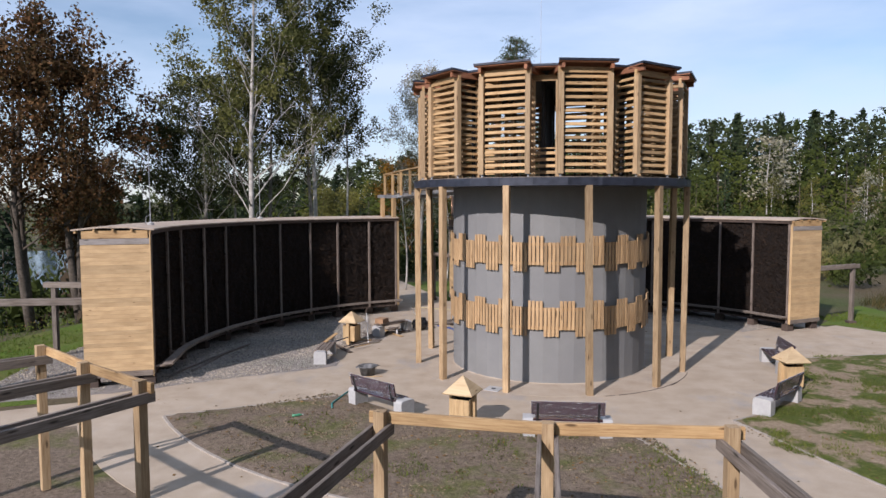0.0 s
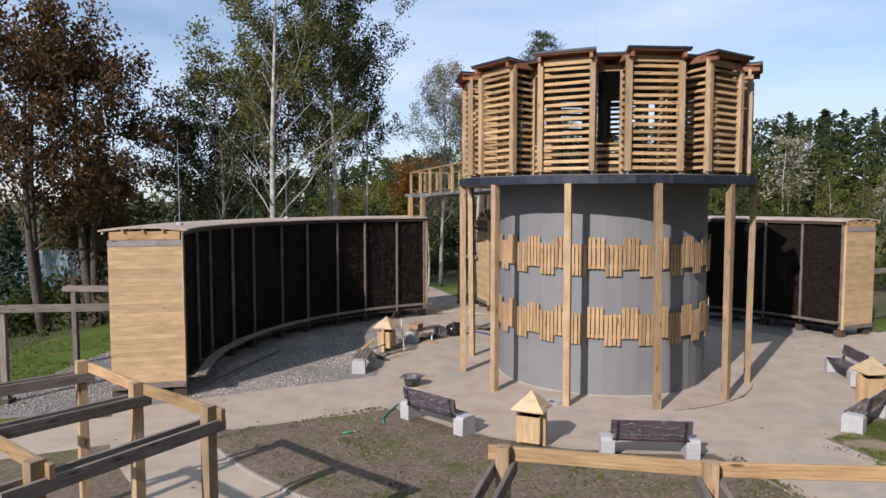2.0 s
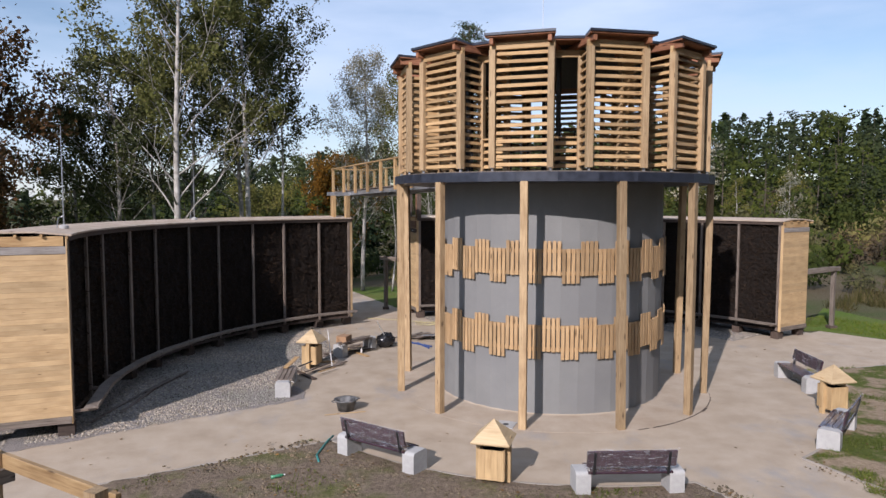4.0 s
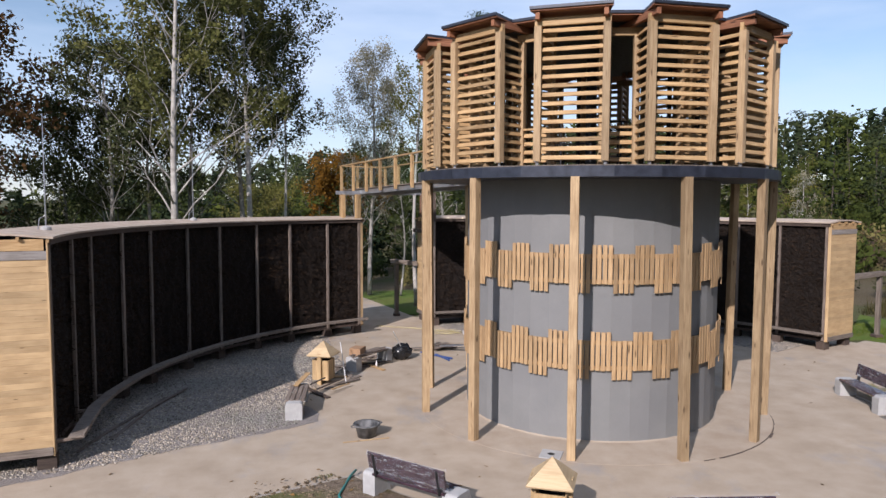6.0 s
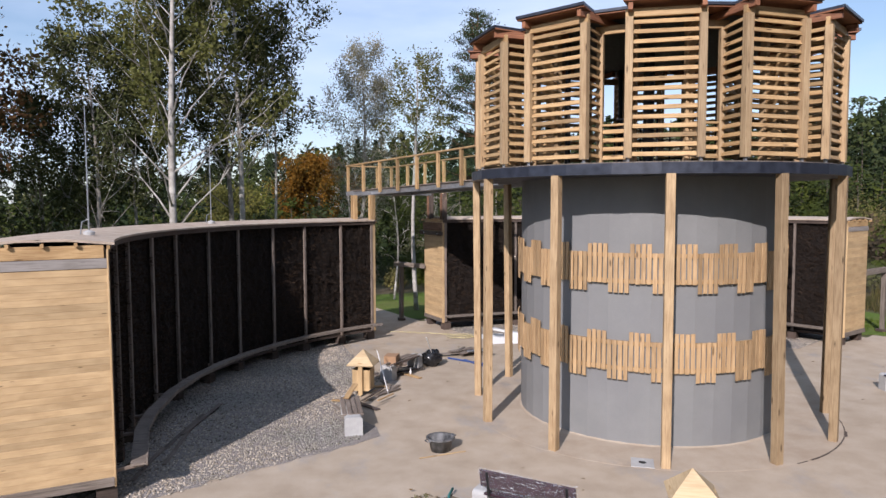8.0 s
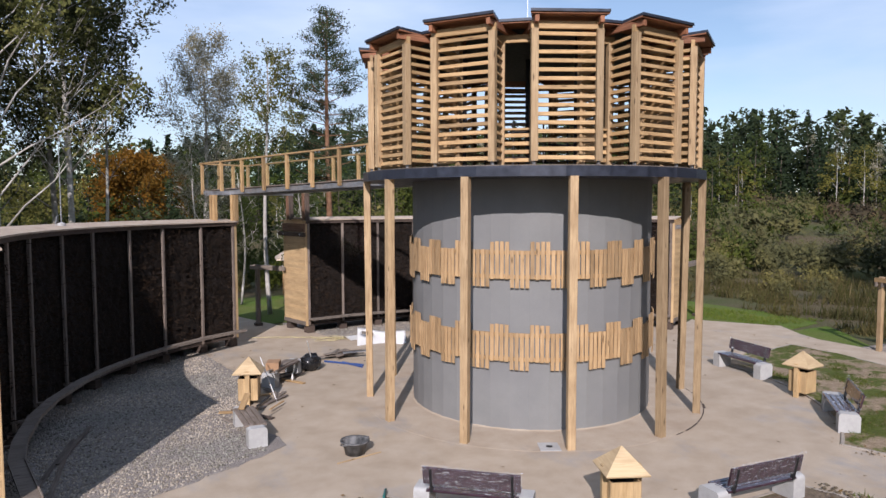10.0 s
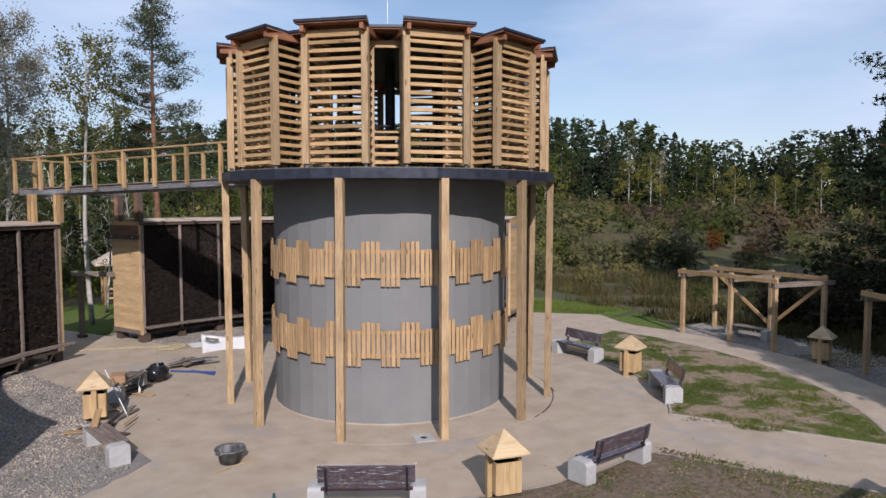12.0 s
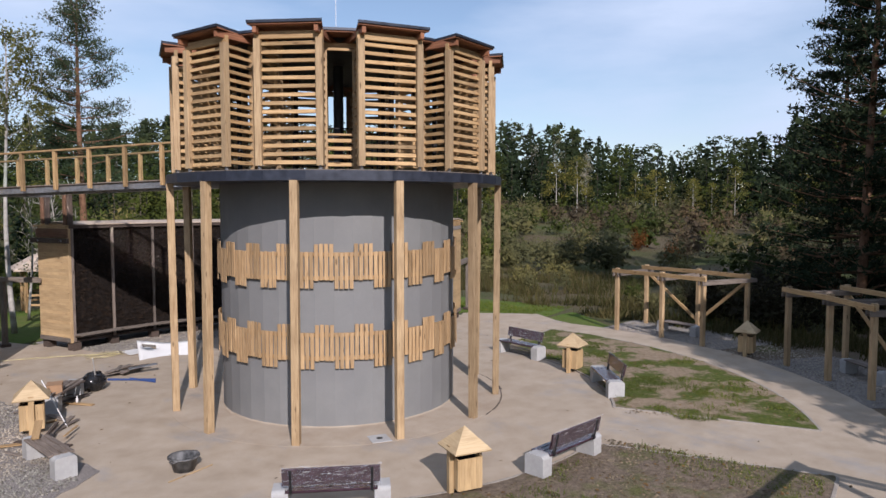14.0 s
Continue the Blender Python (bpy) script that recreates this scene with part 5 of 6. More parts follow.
def far_template(kind, seed, fine=1.0):
    """A small tree or shrub about one unit high, of clumps of leaves over a few broad inner ones; fine: how many leaves."""
    rng = np.random.default_rng(seed)
    c, core = [], []
    small = fine ** -0.45
    if kind == "spruce":
        for k in range(46):
            h = 0.06 + 0.94 * (k / 46)
            R = 0.2 * (1.02 - h) ** 0.75 * rng.uniform(0.75, 1.2)
            n = max(4, int(30 * fine * (1.1 - h)))
            t = rng.uniform(0, 6.28, n)
            q = np.sqrt(rng.uniform(0.1, 1, n)) * (0.75 + 0.25 * np.sin(t * 5 + k))
            c.append(np.stack([R * np.cos(t) * q, R * np.sin(t) * q, h + rng.normal(0, 0.008, n) - R * 0.35 * q], 1))
            core.append(np.array([[0, 0, h - 0.03]]) + rng.normal(0, 0.4 * R, (4, 3)))
        size, thin, up, big = 0.016 * small, 0.45, 0.0, 0.026
    elif kind == "pine":
        for k in range(44):
            t, h = rng.uniform(0, 6.28), 0.16 + 0.81 * (k + rng.uniform(0, 1)) / 44
            R = 0.27 * math.sin(math.pi * min(1, 0.3 + 0.66 * (h - 0.16) / 0.84)) ** 0.8 * math.sqrt(rng.uniform(0.05, 1.0))
            q = np.array([R * math.cos(t), R * math.sin(t), h])
            c.append(q + rng.normal(0, 1, (int(28 * fine), 3)) * np.array([0.04, 0.04, 0.02]))
            core.append(q * np.array([0.8, 0.8, 1.0]) - np.array([0, 0, 0.015]) + rng.normal(0, 0.024, (7, 3)))
        size, thin, up, big = 0.013 * small, 0.4, 0.5, 0.026
    elif kind == "shrub":
        # stems fan out from the foot to an uneven dome; the leaves sit along their upper halves
        lobes = [(rng.uniform(0, 6.28), rng.uniform(0.7, 1.05)) for k in range(5)]
        for k in range(52):
            t, lean = rng.uniform(0, 6.28), math.sqrt(rng.uniform(0, 1))
            reach = min(lobes, key=lambda b: abs(math.sin((t - b[0]) / 2)))[1] * rng.uniform(0.82, 1.06)
            tip = np.array([0.52 * lean * math.cos(t), 0.52 * lean * math.sin(t), math.sqrt(max(0.12, 1 - 0.82 * lean * lean))]) * reach
            u = rng.uniform(0.25, 1.0, (max(6, int(40 * fine)), 1))
            c.append(tip * np.concatenate([u ** 1.3, u ** 1.3, u], 1) + rng.normal(0, 0.03, (len(u), 3)))
            core.append(tip * np.array([0.75, 0.75, rng.uniform(0.35, 0.8)]) + rng.normal(0, 0.04, (3, 3)))
        size, thin, up, big = 0.0165 * small, 0.3, 1.1, 0.05
    else:
        slim = 0.55 if kind == "slim" else 1.0
        low = 0.34 if kind == "slim" else 0.1
        for k in range(34):
            t, h = rng.uniform(0, 6.28), low + (0.97 - low) * (k + rng.uniform(0, 1)) / 34
            R = (0.32 * math.sin(math.pi * min(1, 0.16 + 0.8 * h)) + 0.015) * slim * math.sqrt(rng.uniform(0.05, 1.0))
            q = np.array([R * math.cos(t), R * math.sin(t), h])
            c.append(q + rng.normal(0, 1, (int(32 * fine), 3)) * np.array([0.03, 0.03, 0.024]))
            if kind != "slim":
                core.append(q * np.array([0.8, 0.8, 0.98]) + rng.normal(0, 0.028, (8, 3)))
        size, thin, up, big = 0.0125 * small, 0.6, 0.0, 0.026
    if fine < 0.2:
        core, big = core[::2], big * 1.35
    out = leaves(np.concatenate(c), size, rng, 0.0, thin, up)
    return np.concatenate([out, leaves(np.concatenate(core), big, rng)]) if core else out


def scatter(name, kind, spots, mat, label, category, far=(), fine=1.0, thin=0.16):
    """Many trees as one object: spots of x, y, height, width factor; the far ones get fewer leaves."""
    rng = np.random.default_rng(17)
    out = []
    for some, f in ((spots, fine), (far, thin * fine)):
        temps = [far_template(kind, 100 + k, f) for k in range(7)]
        for x, y, h, w in some:
            v = temps[rng.integers(0, 7)]
            t = rng.uniform(0, 6.28)
            rot = np.array([[math.cos(t), math.sin(t), 0], [-math.sin(t), math.cos(t), 0], [0, 0, 1]])
            out.append((v @ rot) * np.array([h * w, h * w, h]) + np.array([x, y, rise(x, y) - 0.1]))
    vs = np.concatenate(out)
    return thing(name, None, quick_mesh(name, vs, np.arange(len(vs)).reshape(-1, 4), mat), label, category, kind="stuff")


def trunks(name, spots, mat, label, twigs=0):
    g = Geo()
    tr = random.Random(9)
    for x, y, h, w in spots:
        z = rise(x, y) - 0.1
        path = [Vector((x, y, z)), Vector((x + 0.02 * h * tr.uniform(-1, 1), y, z + h * 0.5)), Vector((x + 0.02 * h * tr.uniform(-1, 1), y + 0.05, z + h * 0.93))]
        g.tube(path, [0.009 * h, 0.0065 * h, 0.0025 * h], 5)
        for k in range(twigs):
            t = tr.uniform(0.35, 0.95)
            p = path[0].lerp(path[2], t)
            a = tr.uniform(0, 6.28)
            g.tube([p, p + Vector((math.cos(a) * 0.13, math.sin(a) * 0.13, 0.16)) * h * (1.1 - t)], [0.004 * h * (1.2 - t), 0.0015 * h], 3)
    return thing(name, None, g.mesh(name, mat), label, "tree trunks", kind="stuff")


rr = random.Random(4)
KINDS = ("spruce", "pine", "green", "yellow", "birch")
woods, far_woods = {k: [] for k in KINDS}, {k: [] for k in KINDS}


def wood_row(a0, a1, r, gap, low, high, mix, where):
    """One ragged row of trees along an arc; mix: the share of each kind."""
    a = a0
    while a < a1:
        p = P(r + rr.uniform(-3, 3), a + rr.uniform(-0.4, 0.4))
        kind = rr.choices(KINDS, mix)[0]
        h = rr.uniform(low, high) * (0.8 if kind in ("yellow", "birch") else 1.0)
        where[kind].append((p.x, p.y, h, rr.uniform(1.0, 1.5)))
        a += gap * rr.uniform(0.7, 1.3) * 57.3 / r


# East: woods beyond the meadow, tall at both ends.
for a0, a1, tall in ((-50, 5, 1.08), (5, 10, 0.98), (10, 14, 0.85), (14, 17, 0.74), (17, 24, 0.62), (24, 29, 0.72), (29, 46, 0.79)):
    wood_row(a0, a1, 92, 3.6, 11 * tall, 15 * tall, (7, 3.5, 1.6, 2.2, 0.5), woods)
    wood_row(a0, a1, 98, 2.8, 12.5 * tall, 17 * tall, (9, 5, 1, 0.8, 0.3), woods)
    wood_row(a0, a1, 106, 2.8, 13.5 * tall, 18.5 * tall, (9, 5, 0.6, 0.3, 0.2), woods)
    wood_row(a0, a1, 116, 3.8, 15 * tall, 19 * tall, (1, 1, 0.2, 0, 0), far_woods)
for a0, a1 in ((-16, -9), (-2, 3), (7, 9), (13, 22), (27, 31), (35, 40)):
    wood_row(a0, a1, 85, 2.6, 6.5, 11.5, (0, 0, 0.5, 4, 0.25), woods)
wood_row(-50, -13, 50, 3.6, 11, 16, (3, 5, 0.5, 0, 0), woods)
wood_row(-50, -13, 57, 3.6, 13, 18, (3, 5, 0.5, 0, 0), far_woods)
wood_row(82, 120, 35, 2.4, 4.0, 6.5, (4, 4, 2, 0, 0), far_woods)
wood_row(82, 122, 40, 2.4, 5.0, 8.0, (5, 4, 1, 0.2, 0), woods)
for r in (46, 54, 62):
    wood_row(106, 124, r, 3.2, 5.5, 8.5, (3, 3, 2, 0.2, 0), far_woods if r > 60 else woods)
for r in (90, 96):
    wood_row(-50, 46, r, 2.8, 3.5, 6.5, (2, 2, 4, 1, 0), far_woods)
for r in (102, 111, 120):
    wood_row(-50, 48, r, 2.4, 6.0, 8.5, (2, 3, 5, 0, 0), far_woods)
for r in (70, 80, 90):
    wood_row(40, 116, r, 4.0, 3.5, 6.0, (1, 2, 4, 0.3, 0), far_woods)
# North: broadleaf trees below a wooded hill.
wood_row(40, 118, 60, 3.6, 6.5, 8.5, (0.3, 0.4, 5, 1.6, 0.05), woods)
wood_row(36, 120, 66, 3.6, 7.5, 9.5, (0.6, 1, 5, 1.2, 0.1), woods)
wood_row(36, 122, 74, 4.2, 8.5, 10.5, (1.5, 3, 4, 0.5, 0.05), woods)
wood_row(36, 118, 84, 4.2, 9.5, 11.5, (3, 5, 2, 0.2, 0.05), woods)
for r in (94, 102, 110, 118):
    wood_row(38, 118, r, 4.0, 9.5, 12.0, (3, 4, 0.6, 0, 0.1), woods if r < 110 else far_woods)
# West: the lake's far shore; south: behind the camera.
for r in (158, 162, 170):
    wood_row(108, 226, r, 4.0, 9, 13.5, (2, 2, 2, 0.5, 0), far_woods)
wood_row(226, 310, 60, 7.0, 9, 13, (2, 2, 1, 0.5, 0), far_woods)
woods["birch"] += [(94.5, 74.5, 12.0, 0.9), (90.5, 76.0, 10.0, 0.8), (84.0, 62.0, 9.0, 0.8), (33.5, 76.0, 10.5, 1.3), (35.5, 77.0, 10.0, 1.3), (38.5, 66.0, 7.0, 1.0)]
woods["spruce"] += [(-31.5, 46.0, 9.0, 1.5), (-34.0, 50.0, 9.5, 1.5)]
scatter("spruce_woods", "spruce", woods["spruce"], L_SPRUCE, "dark spruces of the far woods", "woods", far_woods["spruce"], 0.52)
scatter("pine_woods", "pine", woods["pine"], L_FARPINE, "dark green pines of the far woods", "woods", far_woods["pine"], 0.3)
scatter("green_woods", "broad", woods["green"], L_GREEN, "green broadleaf trees of the far woods", "woods", far_woods["green"], 0.3)
scatter("yellowing_woods", "slim", woods["yellow"], L_YELLOW, "slim yellowing birches of the far woods", "woods", far_woods["yellow"])
scatter("bare_birches", "slim", woods["birch"], L_BIRCH, "silvery half-bare birches of the far woods", "woods", far_woods["birch"], 0.7)
trunks("pale_trunks", woods["yellow"] + woods["birch"], BARK_PALE, "pale birch trunks of the far woods", 7)
trunks("dark_trunks", woods["spruce"] + woods["pine"] + woods["green"], BARK_DARK, "dark trunks of the far woods")

bush, far_bush = {"willow": [], "green": [], "brown": []}, {"willow": [], "green": [], "brown": []}
for k in range(270):
    a, r = rr.uniform(-46, 46), rr.uniform(18, 88)
    p = P(r, a)
    if r < 19 + 0.06 * max(0, a) or (r < 26 and rr.random() < 0.35):
        continue
    h = rr.uniform(0.7, 1.7) if r < 25 else rr.uniform(1.2, 2.8) if r < 33 else rr.uniform(2.4, 4.9)
    x = noise.noise((p.x * 0.07, p.y * 0.07, 7.0)) + rr.uniform(-0.22, 0.22)
    (bush if r < 52 else far_bush)["willow" if x > -0.04 else "green" if x > -0.2 else "brown"].append((p.x, p.y, h, rr.uniform(0.95, 1.35)))
for k in range(110):
    a, r = rr.uniform(40, 112), rr.uniform(25, 44)
    p = P(r, a)
    bush["green" if rr.random() < 0.65 else "willow"].append((p.x, p.y, rr.uniform(1.4, 3.6), rr.uniform(0.7, 1.1)))
for k in range(40):
    a, r = rr.uniform(100, 120), rr.uniform(44, 62)
    p = P(r, a)
    far_bush["green" if rr.random() < 0.6 else "brown"].append((p.x, p.y, rr.uniform(2.5, 5.5), rr.uniform(0.7, 1.0)))
for k in range(24):
    p = Vector((rr.uniform(-19, -6), rr.uniform(38, 50), 0))
    bush["green" if rr.random() < 0.75 else "brown"].append((p.x, p.y, rr.uniform(1.6, 4.2), rr.uniform(0.6, 0.9)))
for k in range(20):
    p = Vector((rr.uniform(-18.5, -13.5), rr.uniform(30, 38), 0))
    bush["green" if rr.random() < 0.6 else "brown"].append((p.x, p.y, rr.uniform(1.8, 4.2), rr.uniform(0.7, 1.0)))
for k in range(14):
    a, r = rr.uniform(162, 200), rr.uniform(25, 30)
    p = P(r, a)
    bush["green" if rr.random() < 0.5 else "brown"].append((p.x, p.y, rr.uniform(0.4, 0.9), rr.uniform(0.8, 1.2)))
for k in range(120):
    a, r = rr.uniform(30, 78), rr.uniform(36, 76)
    p = P(r, a)
    far_bush[rr.choices(("green", "willow", "brown"), (6, 3, 1))[0]].append((p.x, p.y, rr.uniform(2.4, 5.2), rr.uniform(0.9, 1.3)))
for k in range(46):
    p = Vector((rr.uniform(-32, -8), rr.uniform(40, 58), 0))
    far_bush["green" if rr.random() < 0.75 else "brown"].append((p.x, p.y, rr.uniform(3.5, 7.0), rr.uniform(0.8, 1.1)))
for k in range(85):
    a, r = rr.uniform(-20, 42), rr.uniform(62, 91)
    p = P(r, a)
    far_bush[rr.choices(("green", "willow", "brown"), (3, 4, 3))[0]].append((p.x, p.y, rr.uniform(2.2, 4.4), rr.uniform(1.0, 1.4)))
scatter("willow_scrub", "shrub", bush["willow"], L_WILLOW, "grey-green and straw-coloured willow scrub", "shrubs", far_bush["willow"], 0.45, 0.3)
scatter("green_scrub", "shrub", bush["green"], L_GREEN, "low green scrub along the meadow", "shrubs", far_bush["green"], 0.36, 0.3)
scatter("brown_scrub", "shrub", bush["brown"], L_TWIG, "bare reddish-brown scrub along the meadow", "shrubs", far_bush["brown"], 0.4, 0.3)
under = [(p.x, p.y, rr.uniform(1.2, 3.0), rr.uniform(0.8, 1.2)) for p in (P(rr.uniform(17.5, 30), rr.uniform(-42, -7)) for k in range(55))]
scatter("dark_undergrowth", "shrub", under, L_UNDER, "leafless undergrowth, darkened in colour for the shade below the pines", "shrubs", (), 0.3)
scatter("red_shrubs", "shrub", [(54.5, 38.5, 3.3, 0.8), (57.0, 39.8, 2.8, 0.9), (50.0, 33.0, 2.6, 0.9)], L_RED, "small shrubs in red autumn colour", "shrubs")

rng = np.random.default_rng(31)
tuft = []
for k in range(6500):
    a, r = rng.uniform(-50, 36), rng.uniform(15.5, 34)
    p = P(r, a)
    if r < 14.6 + 0.16 * max(-4, min(36, a)) or noise.noise((p.x * 0.35, p.y * 0.35, 4.0)) < -0.12:
        continue
    b = rng.normal(0, 0.18, (9, 3)) * np.array([1, 1, 0]) + np.array([p.x, p.y, rise(p.x, p.y)])
    tip = b + rng.normal(0, 0.14, (9, 3)) + np.array([0, 0, 0.34]) * rng.uniform(0.4, 1.5)
    w = rng.normal(0, 1, (9, 3)) * np.array([0.015, 0.015, 0])
    tuft.append(np.stack([b - w, b + w, tip + w * 0.2, tip - w * 0.2], 1).reshape(-1, 3))
tuft = np.concatenate(tuft)
thing("tall_grass", None, quick_mesh("tall_grass", tuft, np.arange(len(tuft)).reshape(-1, 4), L_GRASS), "tall dry straw-coloured meadow grass", "grass", kind="stuff")


# ---- loose things on the plaza ----
tub_at = Matrix.Translation(P(5.83, 201.0)) @ pose(0, 0, 0, 0, 0, 25)
tub = thing("mortar_tub", tub_at, None, "round black mortar tub splashed with cement", "tub")
part("tub_body", Geo().lathe([(0.17, 0.0), (0.19, 0.0), (0.245, 0.24), (0.29, 0.25), (0.29, 0.275), (0.235, 0.27), (0.18, 0.03), (0.02, 0.03)], 28), TUB, tub, "", tub_at, True)
part("mortar", Geo().lathe([(0.0, 0.06), (0.2, 0.06), (0.2, 0.1), (0.01, 0.11)], 20), CONCRETE, tub, "", tub_at)
for s in (-1, 1):
    part("handle", Geo().tube([(s * 0.27, -0.08, 0.255), (s * 0.34, -0.05, 0.25), (s * 0.34, 0.05, 0.25), (s * 0.27, 0.08, 0.255)], [0.012] * 4, 6), TUB, tub, "", tub_at)


def stick(name, a, b, w, h, mat, label, category):
    a, b = Vector(a), Vector(b)
    return thing(name, between(a, b), bar_mesh((b - a).length, w, h, mat, min(w, h) * 0.25), label, category)


p = P(5.95, 203)
stick("batten", (p.x - 0.45, p.y - 0.15, 0.012), (p.x + 0.5, p.y + 0.05, 0.012), 0.025, 0.02, CLAD, "thin pale batten lying on the paving", "batten")
plate_at = Matrix.Translation(P(3.97, 242.6, 0.008)) @ pose(0, 0, 0, 0, 0, 65)
plate = thing("drain_cover", plate_at, None, "small square concrete drain cover with a steel eye", "drain cover")
part("slab", Geo().beam(0.46, 0.42, 0.02, 0.005), CONCRETE, plate, "", plate_at)
part("steel_eye", Geo().lathe([(0.06, 0.01), (0.07, 0.014), (0.02, 0.016)], 16), BLACKSTEEL, plate, "", plate_at)

bag_at = Matrix.Translation(P(6.62, 131.5)) @ Matrix.Scale(0.76, 4)
g = Geo()
for i in range(15):
    for j in range(22):
        th, ph = math.pi * i / 14, 2 * math.pi * j / 22
        r = 0.36 * (1 + 0.22 * noise.noise((2.2 * math.cos(ph) * math.sin(th), 2.2 * math.sin(ph) * math.sin(th), 2.2 * math.cos(th))) + 0.2 * noise.noise((5 * math.cos(ph), 5 * math.sin(ph), 5 * math.cos(th))))
        g.v.append((1.15 * r * math.sin(th) * math.cos(ph), r * math.sin(th) * math.sin(ph), max(0.0, 0.3 + 0.95 * r * math.cos(th))))
for i in range(14):
    for j in range(22):
        g.f.append((i * 22 + j, (i + 1) * 22 + j, (i + 1) * 22 + (j + 1) % 22, i * 22 + (j + 1) % 22))
sack = thing("rubbish_sack", bag_at, g.mesh("rubbish_sack", BLACKBAG, True), "full black plastic rubbish sack", "sack")

rq = random.Random(9)
for k in range(16):
    q = P(rq.uniform(6.6, 7.5), rq.uniform(131, 172))
    t, L = rq.uniform(0, 180), rq.uniform(0.5, 1.5)
    d = Vector((math.cos(radians(t)), math.sin(radians(t)), 0)) * L / 2
    z = rq.uniform(0.02, 0.05)
    stick("offcut", q - d + UP * z, q + d + UP * (z + rq.uniform(0, 0.04)), rq.uniform(0.06, 0.15), 0.025, rq.choice((WEATHERED, RIB, LARCH, DARKWOOD)), "rough timber offcut lying by the benches", "offcut")
for k in range(9):
    q = P(rq.uniform(6.6, 7.1), rq.uniform(112, 121))
    t, L = rq.uniform(-10, 60), rq.uniform(0.6, 1.3)
    d = Vector((math.cos(radians(t)), math.sin(radians(t)), 0)) * L / 2
    stick("offcut", q - d + UP * (0.02 + 0.02 * k), q + d + UP * (0.03 + 0.02 * k), rq.uniform(0.08, 0.2), 0.02, rq.choice((WEATHERED, RIB, DARKWOOD)), "board in a loose pile on the paving", "offcut")
stick("metal_sheet", P(6.64, 117.7, 0.2), P(6.2, 111.9, 0.24), 0.22, 0.015, STEEL, "bent strip of sheet metal on the board pile", "sheet")
stick("white_pole", P(6.39, 160.6, 0.015), P(6.95, 153.5, 0.95), 0.022, 0.022, WHITEFOAM, "white plastic pole leaning on the bench", "pole")
stick("white_pole", P(6.5, 133.0, 0.45), P(6.3, 138.0, 1.02), 0.03, 0.015, WHITEFOAM, "bent white strip sticking out of the sack", "pole")
stick("blue_pipe", P(6.85, 123.0, 0.03), P(5.52, 120.7, 0.03), 0.055, 0.055, BLUE, "blue plastic pipe lying on the ground", "pipe")
stick("blue_pipe", P(6.3, 121.2, 0.03), P(5.4, 122.9, 0.03), 0.055, 0.055, BLUE, "blue plastic pipe lying on the ground", "pipe")
crate_at = seat_pose(6.85, 147.0) @ pose(0, 0, 0.455, 0, 0, 12)
crate = thing("cardboard_box", crate_at, None, "brown cardboard box standing on the backless bench", "box")
part("carton", Geo().beam(0.46, 0.34, 0.2, 0.01), CARTON, crate, "", crate_at @ pose(0, 0, 0.1))
for s in (-1, 1):
    part("flap", Geo().beam(0.44, 0.17, 0.008, 0.002), CARTON, crate, "", crate_at @ pose(0, s * 0.085, 0.207, s * 3))
for k, (r0, a0, r1, a1) in enumerate(((6.72, 151.0, 6.5, 139.5), (6.86, 150.5, 6.62, 138.0), (6.6, 150.0, 6.4, 140.8))):
    stick("loose_board", P(r0, a0, 0.47 + 0.02 * k), P(r1, a1, 0.5 + 0.01 * k), 0.07, 0.025, rq.choice((WEATHERED, DARKWOOD)), "grey batten laid along the backless bench", "board")
for k, (r0, a0, r1, a1) in enumerate(((6.75, 166.0, 6.35, 153.0), (6.62, 163.0, 6.2, 156.5), (6.9, 168.0, 6.6, 158.0), (6.5, 168.5, 6.2, 163.0))):
    stick("offcut", P(r0, a0, 0.02 + 0.024 * k), P(r1, a1, 0.025 + 0.024 * k), 0.11 - 0.02 * k, 0.022, (WEATHERED, RIB, DARKWOOD, LARCH)[k], "rough timber offcut lying by the benches", "offcut")
bottle_at = Matrix.Translation(P(6.5, 143.0))
bottle = thing("bottle", bottle_at, None, "clear plastic drink bottle with a white cap", "bottle")
part("bottle_body", Geo().lathe([(0.001, 0.0), (0.03, 0.005), (0.032, 0.13), (0.014, 0.18), (0.011, 0.2)], 14), WHITEFOAM, bottle, "", bottle_at, True)
part("cap", Geo().lathe([(0.014, 0.195), (0.014, 0.215), (0.001, 0.217)], 12), WHITEFOAM, bottle, "", bottle_at)
stick("loose_board", P(7.2, 177, 0.455), P(7.0, 172, 0.62), 0.14, 0.025, LARCH, "short pale board propped on a bench", "board")
stick("tool_handle", P(6.85, 176.5, 0.47), P(6.55, 173.0, 0.53), 0.035, 0.03, BLACKSTEEL, "black tool lying on the bench", "tool")
g = Geo()
for i in range(13):
    for j in range(9):
        x, y = 1.7 * (i / 12 - 0.5), 1.25 * (j / 8 - 0.5)
        edge = (1 - 0.5 * (i / 12) ** 2) if j > 4 else (1 - 0.3 * (i / 12) ** 3)
        g.v.append((x, y * edge, 0.1 + 0.17 * y * edge + 0.17 * (1 - math.cos(1.5 * x)) + 0.03 * noise.noise((x * 2, y * 2, 1))))
for i in range(12):
    for j in range(8):
        if not (1 <= i <= 3 and 5 <= j <= 6):
            q = i * 9 + j
            g.f.append((q, q + 9, q + 10, q + 1))
panel_at = Matrix.Translation(P(7.95, 97.3)) @ pose(0, 0, 0, 12, 0, -20)
panel = thing("curved_panel", panel_at, g.mesh("curved_panel", WHITEFOAM, True), "large curved white plastic panel lying on the gravel", "panel")
sol = panel.modifiers.new("thickness", "SOLIDIFY")
sol.thickness = 0.03
